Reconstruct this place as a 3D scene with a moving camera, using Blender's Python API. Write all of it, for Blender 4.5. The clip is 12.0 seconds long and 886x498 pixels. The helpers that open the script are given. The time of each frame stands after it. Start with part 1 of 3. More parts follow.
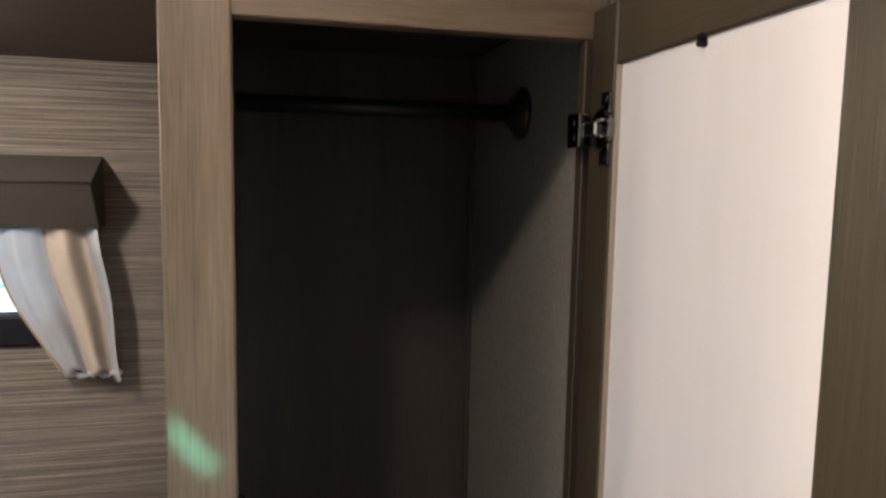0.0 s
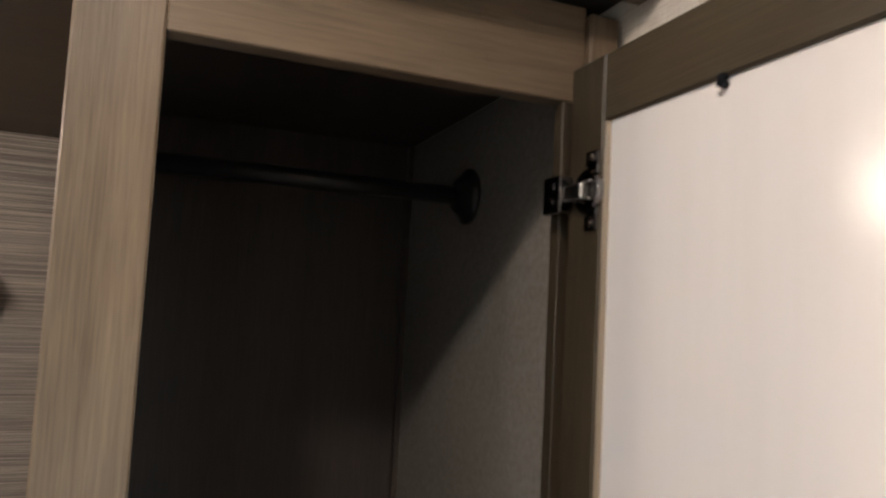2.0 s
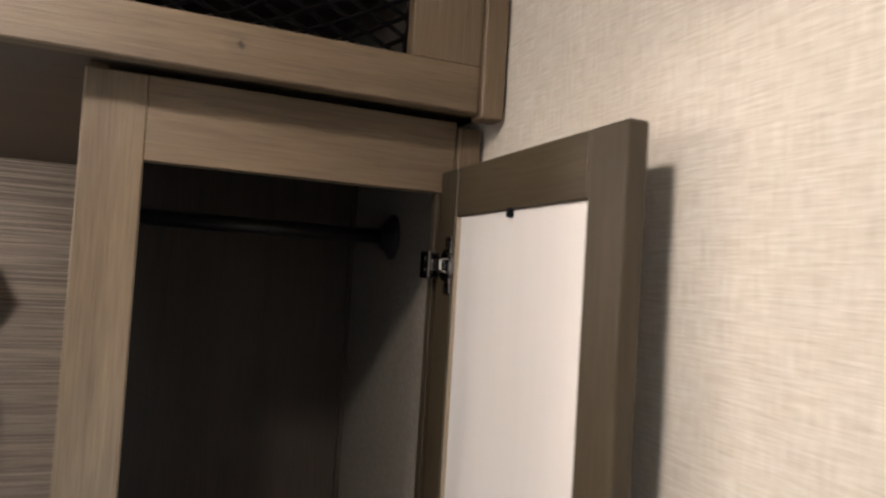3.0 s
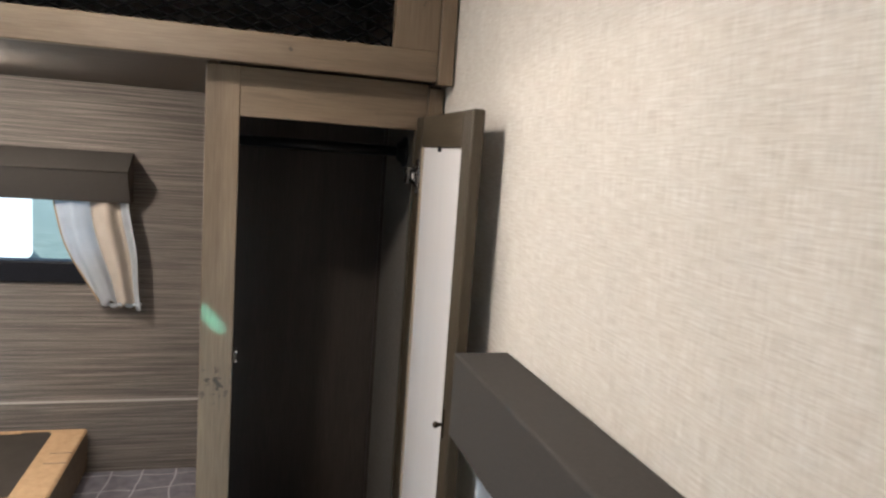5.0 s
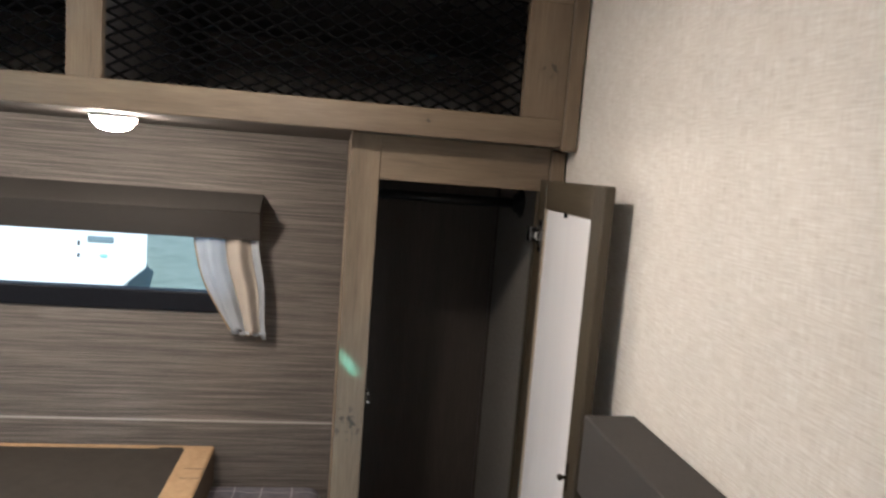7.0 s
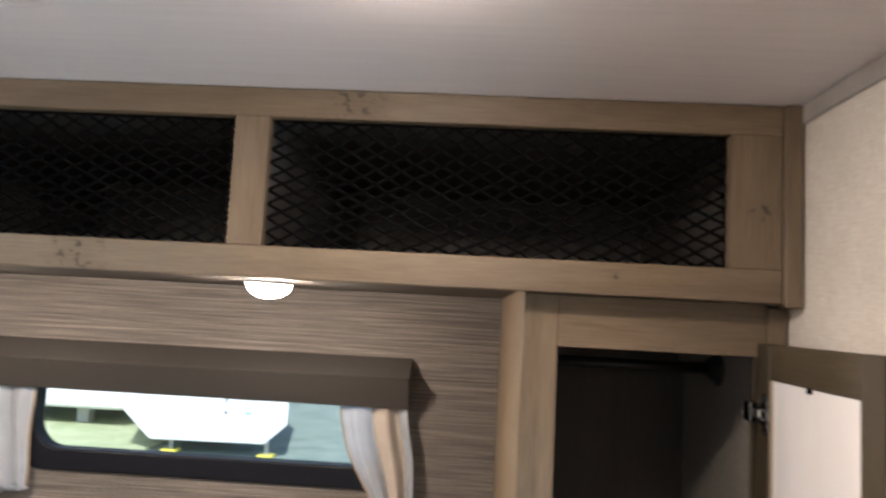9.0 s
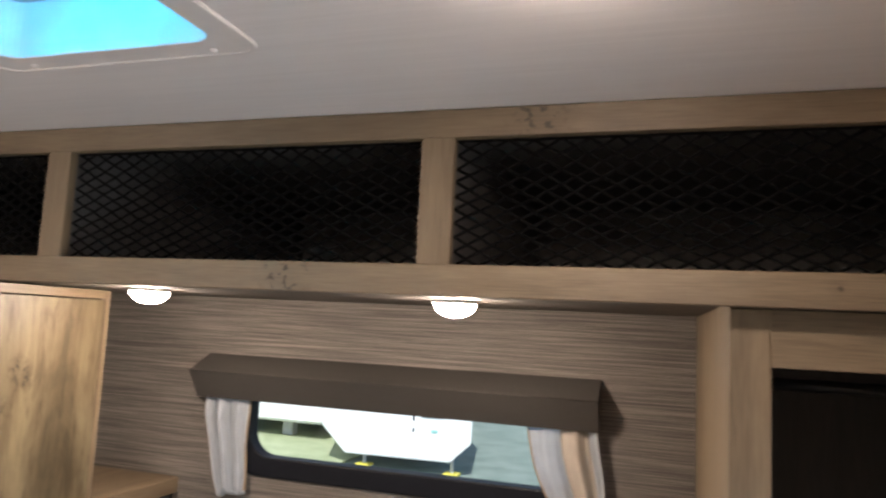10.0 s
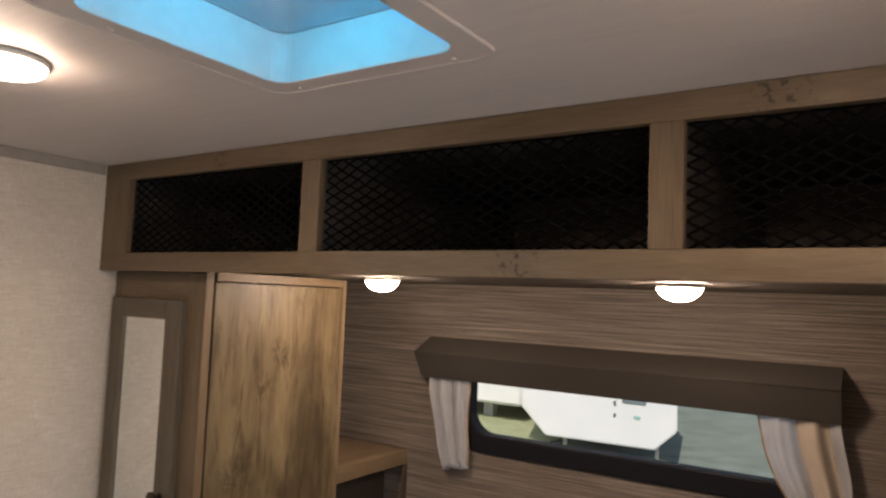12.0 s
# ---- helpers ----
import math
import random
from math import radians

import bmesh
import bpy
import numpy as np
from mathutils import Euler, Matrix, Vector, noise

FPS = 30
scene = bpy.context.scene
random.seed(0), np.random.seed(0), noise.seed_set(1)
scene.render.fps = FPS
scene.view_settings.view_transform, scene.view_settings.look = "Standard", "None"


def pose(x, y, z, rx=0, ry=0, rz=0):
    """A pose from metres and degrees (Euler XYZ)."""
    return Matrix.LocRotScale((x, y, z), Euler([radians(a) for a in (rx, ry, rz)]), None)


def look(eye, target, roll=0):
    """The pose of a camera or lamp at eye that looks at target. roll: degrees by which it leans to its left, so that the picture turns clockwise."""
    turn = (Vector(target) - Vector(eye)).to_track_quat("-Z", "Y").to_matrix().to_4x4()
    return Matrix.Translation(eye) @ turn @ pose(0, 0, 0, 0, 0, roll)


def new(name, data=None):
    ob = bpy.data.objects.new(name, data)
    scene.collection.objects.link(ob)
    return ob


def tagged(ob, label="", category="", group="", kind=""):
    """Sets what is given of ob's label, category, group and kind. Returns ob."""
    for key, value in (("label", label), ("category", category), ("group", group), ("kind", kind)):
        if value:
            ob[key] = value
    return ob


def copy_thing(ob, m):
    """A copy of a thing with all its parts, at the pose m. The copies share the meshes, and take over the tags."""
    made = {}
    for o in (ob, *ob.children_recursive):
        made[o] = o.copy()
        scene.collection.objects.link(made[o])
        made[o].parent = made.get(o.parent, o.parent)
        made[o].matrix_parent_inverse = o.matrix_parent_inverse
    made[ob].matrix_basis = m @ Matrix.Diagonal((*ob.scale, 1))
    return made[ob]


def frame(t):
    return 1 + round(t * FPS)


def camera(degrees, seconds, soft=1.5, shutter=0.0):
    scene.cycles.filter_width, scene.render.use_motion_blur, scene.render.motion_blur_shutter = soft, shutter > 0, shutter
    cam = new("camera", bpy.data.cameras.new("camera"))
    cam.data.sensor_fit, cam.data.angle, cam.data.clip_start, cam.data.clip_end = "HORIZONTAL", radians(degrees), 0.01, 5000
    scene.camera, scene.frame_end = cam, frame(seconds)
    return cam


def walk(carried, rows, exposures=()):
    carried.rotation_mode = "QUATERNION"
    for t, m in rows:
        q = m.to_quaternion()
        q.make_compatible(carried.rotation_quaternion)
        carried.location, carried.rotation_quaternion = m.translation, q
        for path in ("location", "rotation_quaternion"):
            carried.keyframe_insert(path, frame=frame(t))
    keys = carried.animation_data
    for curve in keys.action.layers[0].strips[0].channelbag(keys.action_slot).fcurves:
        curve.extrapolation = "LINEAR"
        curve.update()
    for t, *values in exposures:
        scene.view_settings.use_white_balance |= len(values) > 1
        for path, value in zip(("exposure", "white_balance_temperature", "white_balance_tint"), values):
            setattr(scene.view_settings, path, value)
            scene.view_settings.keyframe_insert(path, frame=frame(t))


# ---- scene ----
cam = camera(65.8, 12.0, soft=2.3, shutter=0.5)
PATH = [
    (0, (-0.307, -0.505, 1.601), (0.163, 1.429, 1.395), 1.1),
    (0.5, (-0.304, -0.483, 1.583), (0.215, 1.447, 1.512), 1.3),
    (1, (-0.318, -0.406, 1.543), (0.307, 1.492, 1.622), 1.7),
    (1.5, (-0.326, -0.379, 1.553), (0.345, 1.501, 1.67), 2.5),
    (2, (-0.327, -0.407, 1.559), (0.41, 1.446, 1.712), 2.9),
    (2.5, (-0.312, -0.495, 1.614), (0.471, 1.34, 1.75), 3.4),
    (4.5, (-0.375, -1.053, 1.655), (0.22, 0.846, 1.455), 3.7),
    (5, (-0.318, -1.118, 1.677), (0.226, 0.789, 1.414), 4.1),
    (5.5, (-0.277, -1.172, 1.681), (0.197, 0.748, 1.382), 4.3),
    (6, (-0.297, -1.193, 1.705), (0.116, 0.737, 1.381), 4.3),
    (6.5, (-0.349, -1.2, 1.726), (0.009, 0.745, 1.427), 4.4),
    (7, (-0.405, -1.17, 1.748), (-0.102, 0.793, 1.516), 4.5),
    (9, (-0.469, -0.999, 1.763), (-0.567, 0.990, 1.947), 3.0),
    (9.5, (-0.437, -0.981, 1.755), (-0.829, 0.966, 1.983), 3.1),
    (10, (-0.487, -0.982, 1.758), (-1.090, 0.912, 1.976), 2.8),
    (10.5, (-0.522, -0.991, 1.763), (-1.244, 0.864, 1.955), 2.5),
    (11, (-0.534, -1.020, 1.768), (-1.407, 0.772, 1.931), 2.2),
    (11.5, (-0.526, -1.046, 1.764), (-1.551, 0.665, 1.918), 2.3),
    (12, (-0.527, -1.047, 1.758), (-1.626, 0.618, 1.905), 2.3),
]
walk(cam, [(t, look(eye, target, roll)) for t, eye, target, roll in PATH],
     [(0, 0.47, 5750, 11), (1.5, 0.45, 5750, 11), (2.5, 0.46, 5900, 11), (4.5, 0.62, 5500, 8), (5.5, 0.49, 5500, 8), (7.0, 0.40, 5500, 9), (9.0, 0.58, 5850, 13), (9.5, 0.55, 5800, 12), (10.0, 0.32, 6100, 14), (10.5, 0.12, 6700, 19), (11.0, 0.02, 7000, 22), (12.0, -0.49, 7050, 22)])

# ---------------------------------------------------------------- world, sun, exposure
world = bpy.data.worlds.new("world")
scene.world = world
world.use_nodes = True
wn = world.node_tree
sky = wn.nodes.new("ShaderNodeTexSky")
sky.sky_type = "NISHITA"
sky.sun_disc = False
sky.sun_elevation = radians(48)
sky.sun_rotation = radians(168)
wn.links.new(sky.outputs[0], wn.nodes["Background"].inputs[0])
wn.nodes["Background"].inputs[1].default_value = 0.15

sun_data = bpy.data.lights.new("sun", "SUN")
sun_data.energy = 5.0
sun_data.angle = radians(0.5)
sun_data.color = (1.0, 0.95, 0.87)
sun = new("sun", sun_data)
sun.matrix_world = look((1.5, -7.0, 8.0), (0, 0, 0))


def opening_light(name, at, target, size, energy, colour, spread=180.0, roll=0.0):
    """An area lamp in an opening, for the sky's light or an added beam."""
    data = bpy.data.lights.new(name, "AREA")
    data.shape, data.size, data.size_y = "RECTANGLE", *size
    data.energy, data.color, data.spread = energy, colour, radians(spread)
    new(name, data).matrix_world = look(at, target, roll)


opening_light("vent_daylight", (-1.17, -0.478, 2.32), (-1.17, -0.478, 0), (0.36, 0.36), 5.0, (0.70, 0.88, 1.0))
opening_light("side_window_daylight", (0.045, -0.845, 1.08), (-3, -0.845, 1.08), (0.74, 0.50), 10.5, (0.90, 1.0, 0.975), spread=158.0)
# added lamp, source unseen: a teal streak passing under the valance onto the wardrobe
opening_light("stile_streak_lamp", (0.012, -0.70, 1.25), (-0.376, 0.05, 1.386), (0.050, 0.007), 0.0042, (0.20, 1.0, 0.78), spread=2.0, roll=-52.0)


# ---------------------------------------------------------------- node helpers
def material(name, rough=0.6, metal=0.0, colour=(0.5, 0.5, 0.5), spec=0.5):
    m = bpy.data.materials.new(name)
    m.use_nodes = True
    b = m.node_tree.nodes["Principled BSDF"]
    b.inputs["Base Color"].default_value = (*colour, 1)
    b.inputs["Roughness"].default_value = rough
    b.inputs["Metallic"].default_value = metal
    b.inputs["Specular IOR Level"].default_value = spec
    return m, m.node_tree, b


def place(nt, scale, offset=(0, 0, 0)):
    """World position stretched by scale, as a texture vector."""
    g = nt.nodes.new("ShaderNodeNewGeometry")
    mp = nt.nodes.new("ShaderNodeMapping")
    mp.inputs["Scale"].default_value = scale
    mp.inputs["Location"].default_value = offset
    nt.links.new(g.outputs["Position"], mp.inputs["Vector"])
    return mp.outputs[0]


def noise_tex(nt, vec, scale=1.0, detail=4.0, rough=0.55, dist=0.0):
    n = nt.nodes.new("ShaderNodeTexNoise")
    n.inputs["Scale"].default_value = scale
    n.inputs["Detail"].default_value = detail
    n.inputs["Roughness"].default_value = rough
    n.inputs["Distortion"].default_value = dist
    nt.links.new(vec, n.inputs["Vector"])
    return n.outputs["Fac"]


def ramp(nt, fac, stops):
    r = nt.nodes.new("ShaderNodeValToRGB")
    while len(r.color_ramp.elements) < len(stops):
        r.color_ramp.elements.new(0.5)
    for e, (p, c) in zip(r.color_ramp.elements, stops):
        e.position = p
        e.color = (*c, 1) if len(c) == 3 else c
    nt.links.new(fac, r.inputs[0])
    return r.outputs[0]


def mix(nt, fac, a, b, kind="MIX"):
    n = nt.nodes.new("ShaderNodeMix")
    n.data_type = "RGBA"
    n.blend_type = kind
    for socket, value in ((n.inputs[0], fac), (n.inputs[6], a), (n.inputs[7], b)):
        if isinstance(value, (int, float)):
            socket.default_value = value
        elif isinstance(value, tuple):
            socket.default_value = (*value, 1)
        else:
            nt.links.new(value, socket)
    return n.outputs[2]


def calc(nt, op, a, b=0.0):
    n = nt.nodes.new("ShaderNodeMath")
    n.operation = op
    for socket, value in zip(n.inputs, (a, b)):
        if isinstance(value, (int, float)):
            socket.default_value = value
        else:
            nt.links.new(value, socket)
    return n.outputs[0]


def relief(nt, bsdf, height, strength=0.2, depth=0.002):
    n = nt.nodes.new("ShaderNodeBump")
    n.inputs["Strength"].default_value = strength
    n.inputs["Distance"].default_value = depth
    nt.links.new(height, n.inputs["Height"])
    nt.links.new(n.outputs[0], bsdf.inputs["Normal"])


def near(nt, centre, radius):
    """1 at centre, falling to 0 at radius."""
    g = nt.nodes.new("ShaderNodeNewGeometry")
    d = nt.nodes.new("ShaderNodeVectorMath")
    d.operation = "DISTANCE"
    nt.links.new(g.outputs["Position"], d.inputs[0])
    d.inputs[1].default_value = centre
    r = nt.nodes.new("ShaderNodeMapRange")
    r.inputs["From Min"].default_value = radius
    r.inputs["From Max"].default_value = radius * 0.35
    nt.links.new(d.outputs["Value"], r.inputs["Value"])
    return r.outputs[0]


# ---------------------------------------------------------------- materials
def wood(name, along, dark, mid, light, knots=(), rough=0.5, figure=0.0):
    """Laminate with a printed oak grain that runs along the axis named."""
    m, nt, b = material(name, rough)
    fine = {"x": (10, 290, 290), "y": (290, 10, 290), "z": (290, 290, 10)}[along]
    broad = {"x": (0.9, 9, 9), "y": (9, 0.9, 9), "z": (9, 9, 0.9)}[along]
    g1 = noise_tex(nt, place(nt, fine), 1.6, 5, 0.6, 0.3)
    g2 = noise_tex(nt, place(nt, broad, (3.1, 1.7, 0.4)), 1.0, 4, 0.6, 1.4)
    both = calc(nt, "ADD", calc(nt, "MULTIPLY", g1, 0.5), calc(nt, "MULTIPLY", g2, 0.5))
    col = ramp(nt, both, [(0.3, dark), (0.5, mid), (0.7, light)])
    if figure:
        wide = {"x": (1.6, 11, 11), "y": (11, 1.6, 11), "z": (11, 11, 1.6)}[along]
        streak = noise_tex(nt, place(nt, wide, (0.3, 4.2, 1.1)), 1.0, 6, 0.6, 0.7)
        col = mix(nt, calc(nt, "MULTIPLY", ramp(nt, streak, [(0.48, (0, 0, 0)), (0.70, (1, 1, 1))]), figure), col, tuple(0.45 * v for v in dark))
    for centre, radius in knots:
        col = mix(nt, calc(nt, "MULTIPLY", near(nt, centre, radius * 1.15), 0.14), col, (0.05, 0.038, 0.026))
        speck = noise_tex(nt, place(nt, (80, 80, 80), (centre[0], 0, 0)), 1.0, 2, 0.5, 0.3)
        mask = calc(nt, "MULTIPLY", near(nt, centre, radius), ramp(nt, speck, [(0.54, (0, 0, 0)), (0.62, (1, 1, 1))]))
        col = mix(nt, calc(nt, "MULTIPLY", mask, 0.85), col, (0.022, 0.017, 0.013))
    nt.links.new(col, b.inputs["Base Color"])
    relief(nt, b, g1, 0.4, 0.0012)
    return m


DARK, MID, LIGHT = (0.088, 0.062, 0.038), (0.159, 0.116, 0.073), (0.227, 0.170, 0.111)
KNOTS = [((-1.07, 0, 1.826), 0.055), ((-0.66, 0, 2.07), 0.055), ((-1.86, 0, 2.07), 0.03), ((-0.27, 0, 1.826), 0.012), ((-0.115, 0.04, 1.744), 0.012)]
wood_h = wood("oak_laminate_lengthwise", "x", DARK, MID, LIGHT, KNOTS, figure=0.3)
wood_v = wood("oak_laminate_upright", "z", DARK, MID, LIGHT,
              [((-0.368, 0.05, 1.272), 0.042), ((-0.06, 0, 1.93), 0.022)], figure=0.25)
wood_y = wood("oak_laminate_depthwise", "y", DARK, MID, LIGHT)


def knotty_panel():
    """Printed knotty planks: blotches of yellow-brown, dark smudges along the grain, a few knots."""
    m, nt, b = material("knotty_oak_planks", 0.5)
    grain = noise_tex(nt, place(nt, (150, 150, 7)), 1.0, 4, 0.6, 0.3)
    blotch = noise_tex(nt, place(nt, (7.5, 7.5, 2.4), (2.3, 0.9, 0.55)), 1.0, 4, 0.6, 0.6)
    f = calc(nt, "ADD", calc(nt, "MULTIPLY", grain, 0.22), calc(nt, "MULTIPLY", blotch, 0.78))
    col = ramp(nt, f, [(0.34, (0.047, 0.035, 0.019)), (0.47, (0.102, 0.079, 0.045)), (0.56, (0.142, 0.112, 0.065)), (0.68, (0.194, 0.156, 0.095))])
    smudge = noise_tex(nt, place(nt, (26, 26, 5), (7.1, 3.3, 2.9)), 1.0, 5, 0.65, 0.5)
    col = mix(nt, calc(nt, "MULTIPLY", ramp(nt, smudge, [(0.51, (0, 0, 0)), (0.64, (1, 1, 1))]), 0.8), col, (0.040, 0.027, 0.014))
    for centre, radius, amount in (((-1.95, 0.31, 1.60), 0.042, 0.9), ((-1.95, 0.325, 1.57), 0.03, 0.9), ((-1.95, 0.26, 1.50), 0.05, 0.7), ((-1.95, 0.18, 1.28), 0.07, 0.6), ((-1.95, 0.30, 1.15), 0.022, 0.9)):
        speck = noise_tex(nt, place(nt, (60, 60, 38), (centre[1], centre[2], 0)), 1.0, 3, 0.6, 0.6)
        mask = calc(nt, "MULTIPLY", near(nt, centre, radius), ramp(nt, speck, [(0.44, (0, 0, 0)), (0.56, (1, 1, 1))]))
        col = mix(nt, calc(nt, "MULTIPLY", mask, amount), col, (0.026, 0.018, 0.010))
    nt.links.new(col, b.inputs["Base Color"])
    relief(nt, b, grain, 0.2, 0.001)
    return m


wood_panel = knotty_panel()
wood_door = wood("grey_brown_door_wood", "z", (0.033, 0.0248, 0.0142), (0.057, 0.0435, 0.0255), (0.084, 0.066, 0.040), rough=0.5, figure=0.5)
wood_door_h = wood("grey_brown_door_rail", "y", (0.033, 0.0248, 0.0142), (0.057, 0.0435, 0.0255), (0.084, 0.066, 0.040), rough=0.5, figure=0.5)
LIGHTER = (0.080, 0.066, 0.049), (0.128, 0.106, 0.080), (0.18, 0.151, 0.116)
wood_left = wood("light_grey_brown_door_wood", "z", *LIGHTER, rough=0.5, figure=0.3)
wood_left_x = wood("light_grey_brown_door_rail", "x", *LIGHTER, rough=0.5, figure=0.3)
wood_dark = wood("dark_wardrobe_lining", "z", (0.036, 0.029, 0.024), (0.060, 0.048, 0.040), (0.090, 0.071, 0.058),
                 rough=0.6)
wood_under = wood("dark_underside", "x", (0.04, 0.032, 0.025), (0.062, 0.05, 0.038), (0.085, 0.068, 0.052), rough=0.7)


def striped_paper():
    m, nt, b = material("striped_grasscloth_paper", 0.62)
    fine = noise_tex(nt, place(nt, (4.0, 4.0, 1050)), 1.0, 2, 0.55)
    mid = noise_tex(nt, place(nt, (3.4, 3.4, 560), (5, 2, 1)), 1.0, 2, 0.6)
    broad = noise_tex(nt, place(nt, (0.5, 0.5, 26), (1, 7, 3)), 1.0, 2, 0.5)
    f = calc(nt, "ADD", calc(nt, "MULTIPLY", fine, 0.46), calc(nt, "MULTIPLY", mid, 0.54))
    col = ramp(nt, f, [(0.36, (0.060, 0.053, 0.047)), (0.49, (0.116, 0.102, 0.090)), (0.57, (0.203, 0.179, 0.159)), (0.65, (0.31, 0.277, 0.248))])
    col = mix(nt, 0.22, col, ramp(nt, broad, [(0.35, (0.6, 0.6, 0.6)), (0.65, (1.25, 1.22, 1.2))]), "MULTIPLY")
    thread = noise_tex(nt, place(nt, (2.2, 2.2, 430), (9, 3, 6)), 1.0, 2, 0.5)
    col = mix(nt, calc(nt, "MULTIPLY", ramp(nt, thread, [(0.57, (0, 0, 0)), (0.63, (1, 1, 1))]), 0.5), col, (0.37, 0.33, 0.29))
    g = nt.nodes.new("ShaderNodeNewGeometry")
    s = nt.nodes.new("ShaderNodeSeparateXYZ")
    nt.links.new(g.outputs["Position"], s.inputs[0])
    line = calc(nt, "LESS_THAN", calc(nt, "ABSOLUTE", calc(nt, "SUBTRACT", s.outputs[2], 0.922)), 0.0035)
    col = mix(nt, calc(nt, "MULTIPLY", line, 0.8), col, (0.55, 0.52, 0.48))
    nt.links.new(col, b.inputs["Base Color"])
    relief(nt, b, f, 0.8, 0.004)
    return m


def linen_paper():
    m, nt, b = material("cream_linen_paper", 0.6)
    up = noise_tex(nt, place(nt, (500, 500, 34)), 1.0, 3, 0.6)
    across = noise_tex(nt, place(nt, (34, 34, 500), (4, 4, 4)), 1.0, 3, 0.6)
    patch = noise_tex(nt, place(nt, (9, 9, 9)), 1.0, 3, 0.5)
    weave = calc(nt, "ADD", calc(nt, "MULTIPLY", up, 0.5), calc(nt, "MULTIPLY", across, 0.5))
    col = ramp(nt, weave, [(0.34, (0.585, 0.535, 0.47)), (0.5, (0.715, 0.67, 0.605)), (0.64, (0.83, 0.80, 0.75))])
    col = mix(nt, 0.35, col, ramp(nt, patch, [(0.35, (0.86, 0.85, 0.83)), (0.65, (1.06, 1.06, 1.06))]), "MULTIPLY")
    nt.links.new(col, b.inputs["Base Color"])
    relief(nt, b, weave, 0.35, 0.0012)
    return m


def ceiling_paint():
    m, nt, b = material("ceiling_panel", 0.55)
    streak = noise_tex(nt, place(nt, (5, 120, 5)), 1.0, 3, 0.6)
    col = ramp(nt, streak, [(0.3, (0.72, 0.675, 0.67)), (0.7, (0.77, 0.725, 0.72))])
    nt.links.new(col, b.inputs["Base Color"])
    relief(nt, b, streak, 0.08, 0.001)
    return m


def cloth(name, colour, through_light=0.35, weave=900.0):
    m, nt, b = material(name, 0.85, spec=0.2)
    w = noise_tex(nt, place(nt, (weave, weave, weave)), 1.0, 2, 0.5)
    blot = noise_tex(nt, place(nt, (22, 22, 22)), 1.0, 3, 0.5)
    c = mix(nt, blot, tuple(v * 0.86 for v in colour), tuple(min(1, v * 1.08) for v in colour))
    nt.links.new(c, b.inputs["Base Color"])
    relief(nt, b, w, 0.15, 0.0006)
    if through_light:
        t = nt.nodes.new("ShaderNodeBsdfTranslucent")
        nt.links.new(c, t.inputs["Color"])
        s = nt.nodes.new("ShaderNodeMixShader")
        s.inputs[0].default_value = through_light
        nt.links.new(b.outputs[0], s.inputs[1])
        nt.links.new(t.outputs[0], s.inputs[2])
        nt.links.new(s.outputs[0], nt.nodes["Material Output"].inputs["Surface"])
    return m


def plaid():
    m, nt, b = material("grey_plaid_fabric", 0.9, spec=0.15)
    g = nt.nodes.new("ShaderNodeNewGeometry")
    s = nt.nodes.new("ShaderNodeSeparateXYZ")
    warp = nt.nodes.new("ShaderNodeTexNoise")
    warp.inputs["Scale"].default_value = 5.0
    add = nt.nodes.new("ShaderNodeMix")
    add.data_type = "VECTOR"
    add.inputs[0].default_value = 0.07
    nt.links.new(g.outputs["Position"], warp.inputs["Vector"])
    nt.links.new(g.outputs["Position"], add.inputs[4])
    nt.links.new(warp.outputs["Color"], add.inputs[5])
    nt.links.new(add.outputs[1], s.inputs[0])
    lines = None
    for axis in (0, 1):
        saw = calc(nt, "ABSOLUTE", calc(nt, "SUBTRACT", calc(nt, "FRACT", calc(nt, "MULTIPLY", s.outputs[axis], 12.5)), 0.5))
        one = calc(nt, "LESS_THAN", saw, 0.028)
        lines = one if lines is None else calc(nt, "MAXIMUM", lines, one)
    blot = noise_tex(nt, place(nt, (30, 30, 30)), 1.0, 3, 0.6)
    base = ramp(nt, blot, [(0.3, (0.105, 0.1, 0.115)), (0.7, (0.17, 0.16, 0.18))])
    nt.links.new(mix(nt, calc(nt, "MULTIPLY", lines, 0.6), base, (0.42, 0.40, 0.42)), b.inputs["Base Color"])
    relief(nt, b, noise_tex(nt, place(nt, (700, 700, 700)), 1.0, 2), 0.2, 0.0008)
    return m


def speckled(name, a, c, scale, rough, bump=0.15, spec=0.5):
    m, nt, b = material(name, rough, spec=spec)
    n = noise_tex(nt, place(nt, (scale, scale, scale)), 1.0, 5, 0.6)
    nt.links.new(ramp(nt, n, [(0.3, a), (0.7, c)]), b.inputs["Base Color"])
    relief(nt, b, n, bump, 0.002)
    return m


def glowing(name, colour, strength):
    m, nt, b = material(name, 0.4, colour=(0.8, 0.8, 0.8))
    b.inputs["Emission Color"].default_value = (*colour, 1)
    b.inputs["Emission Strength"].default_value = strength
    return m


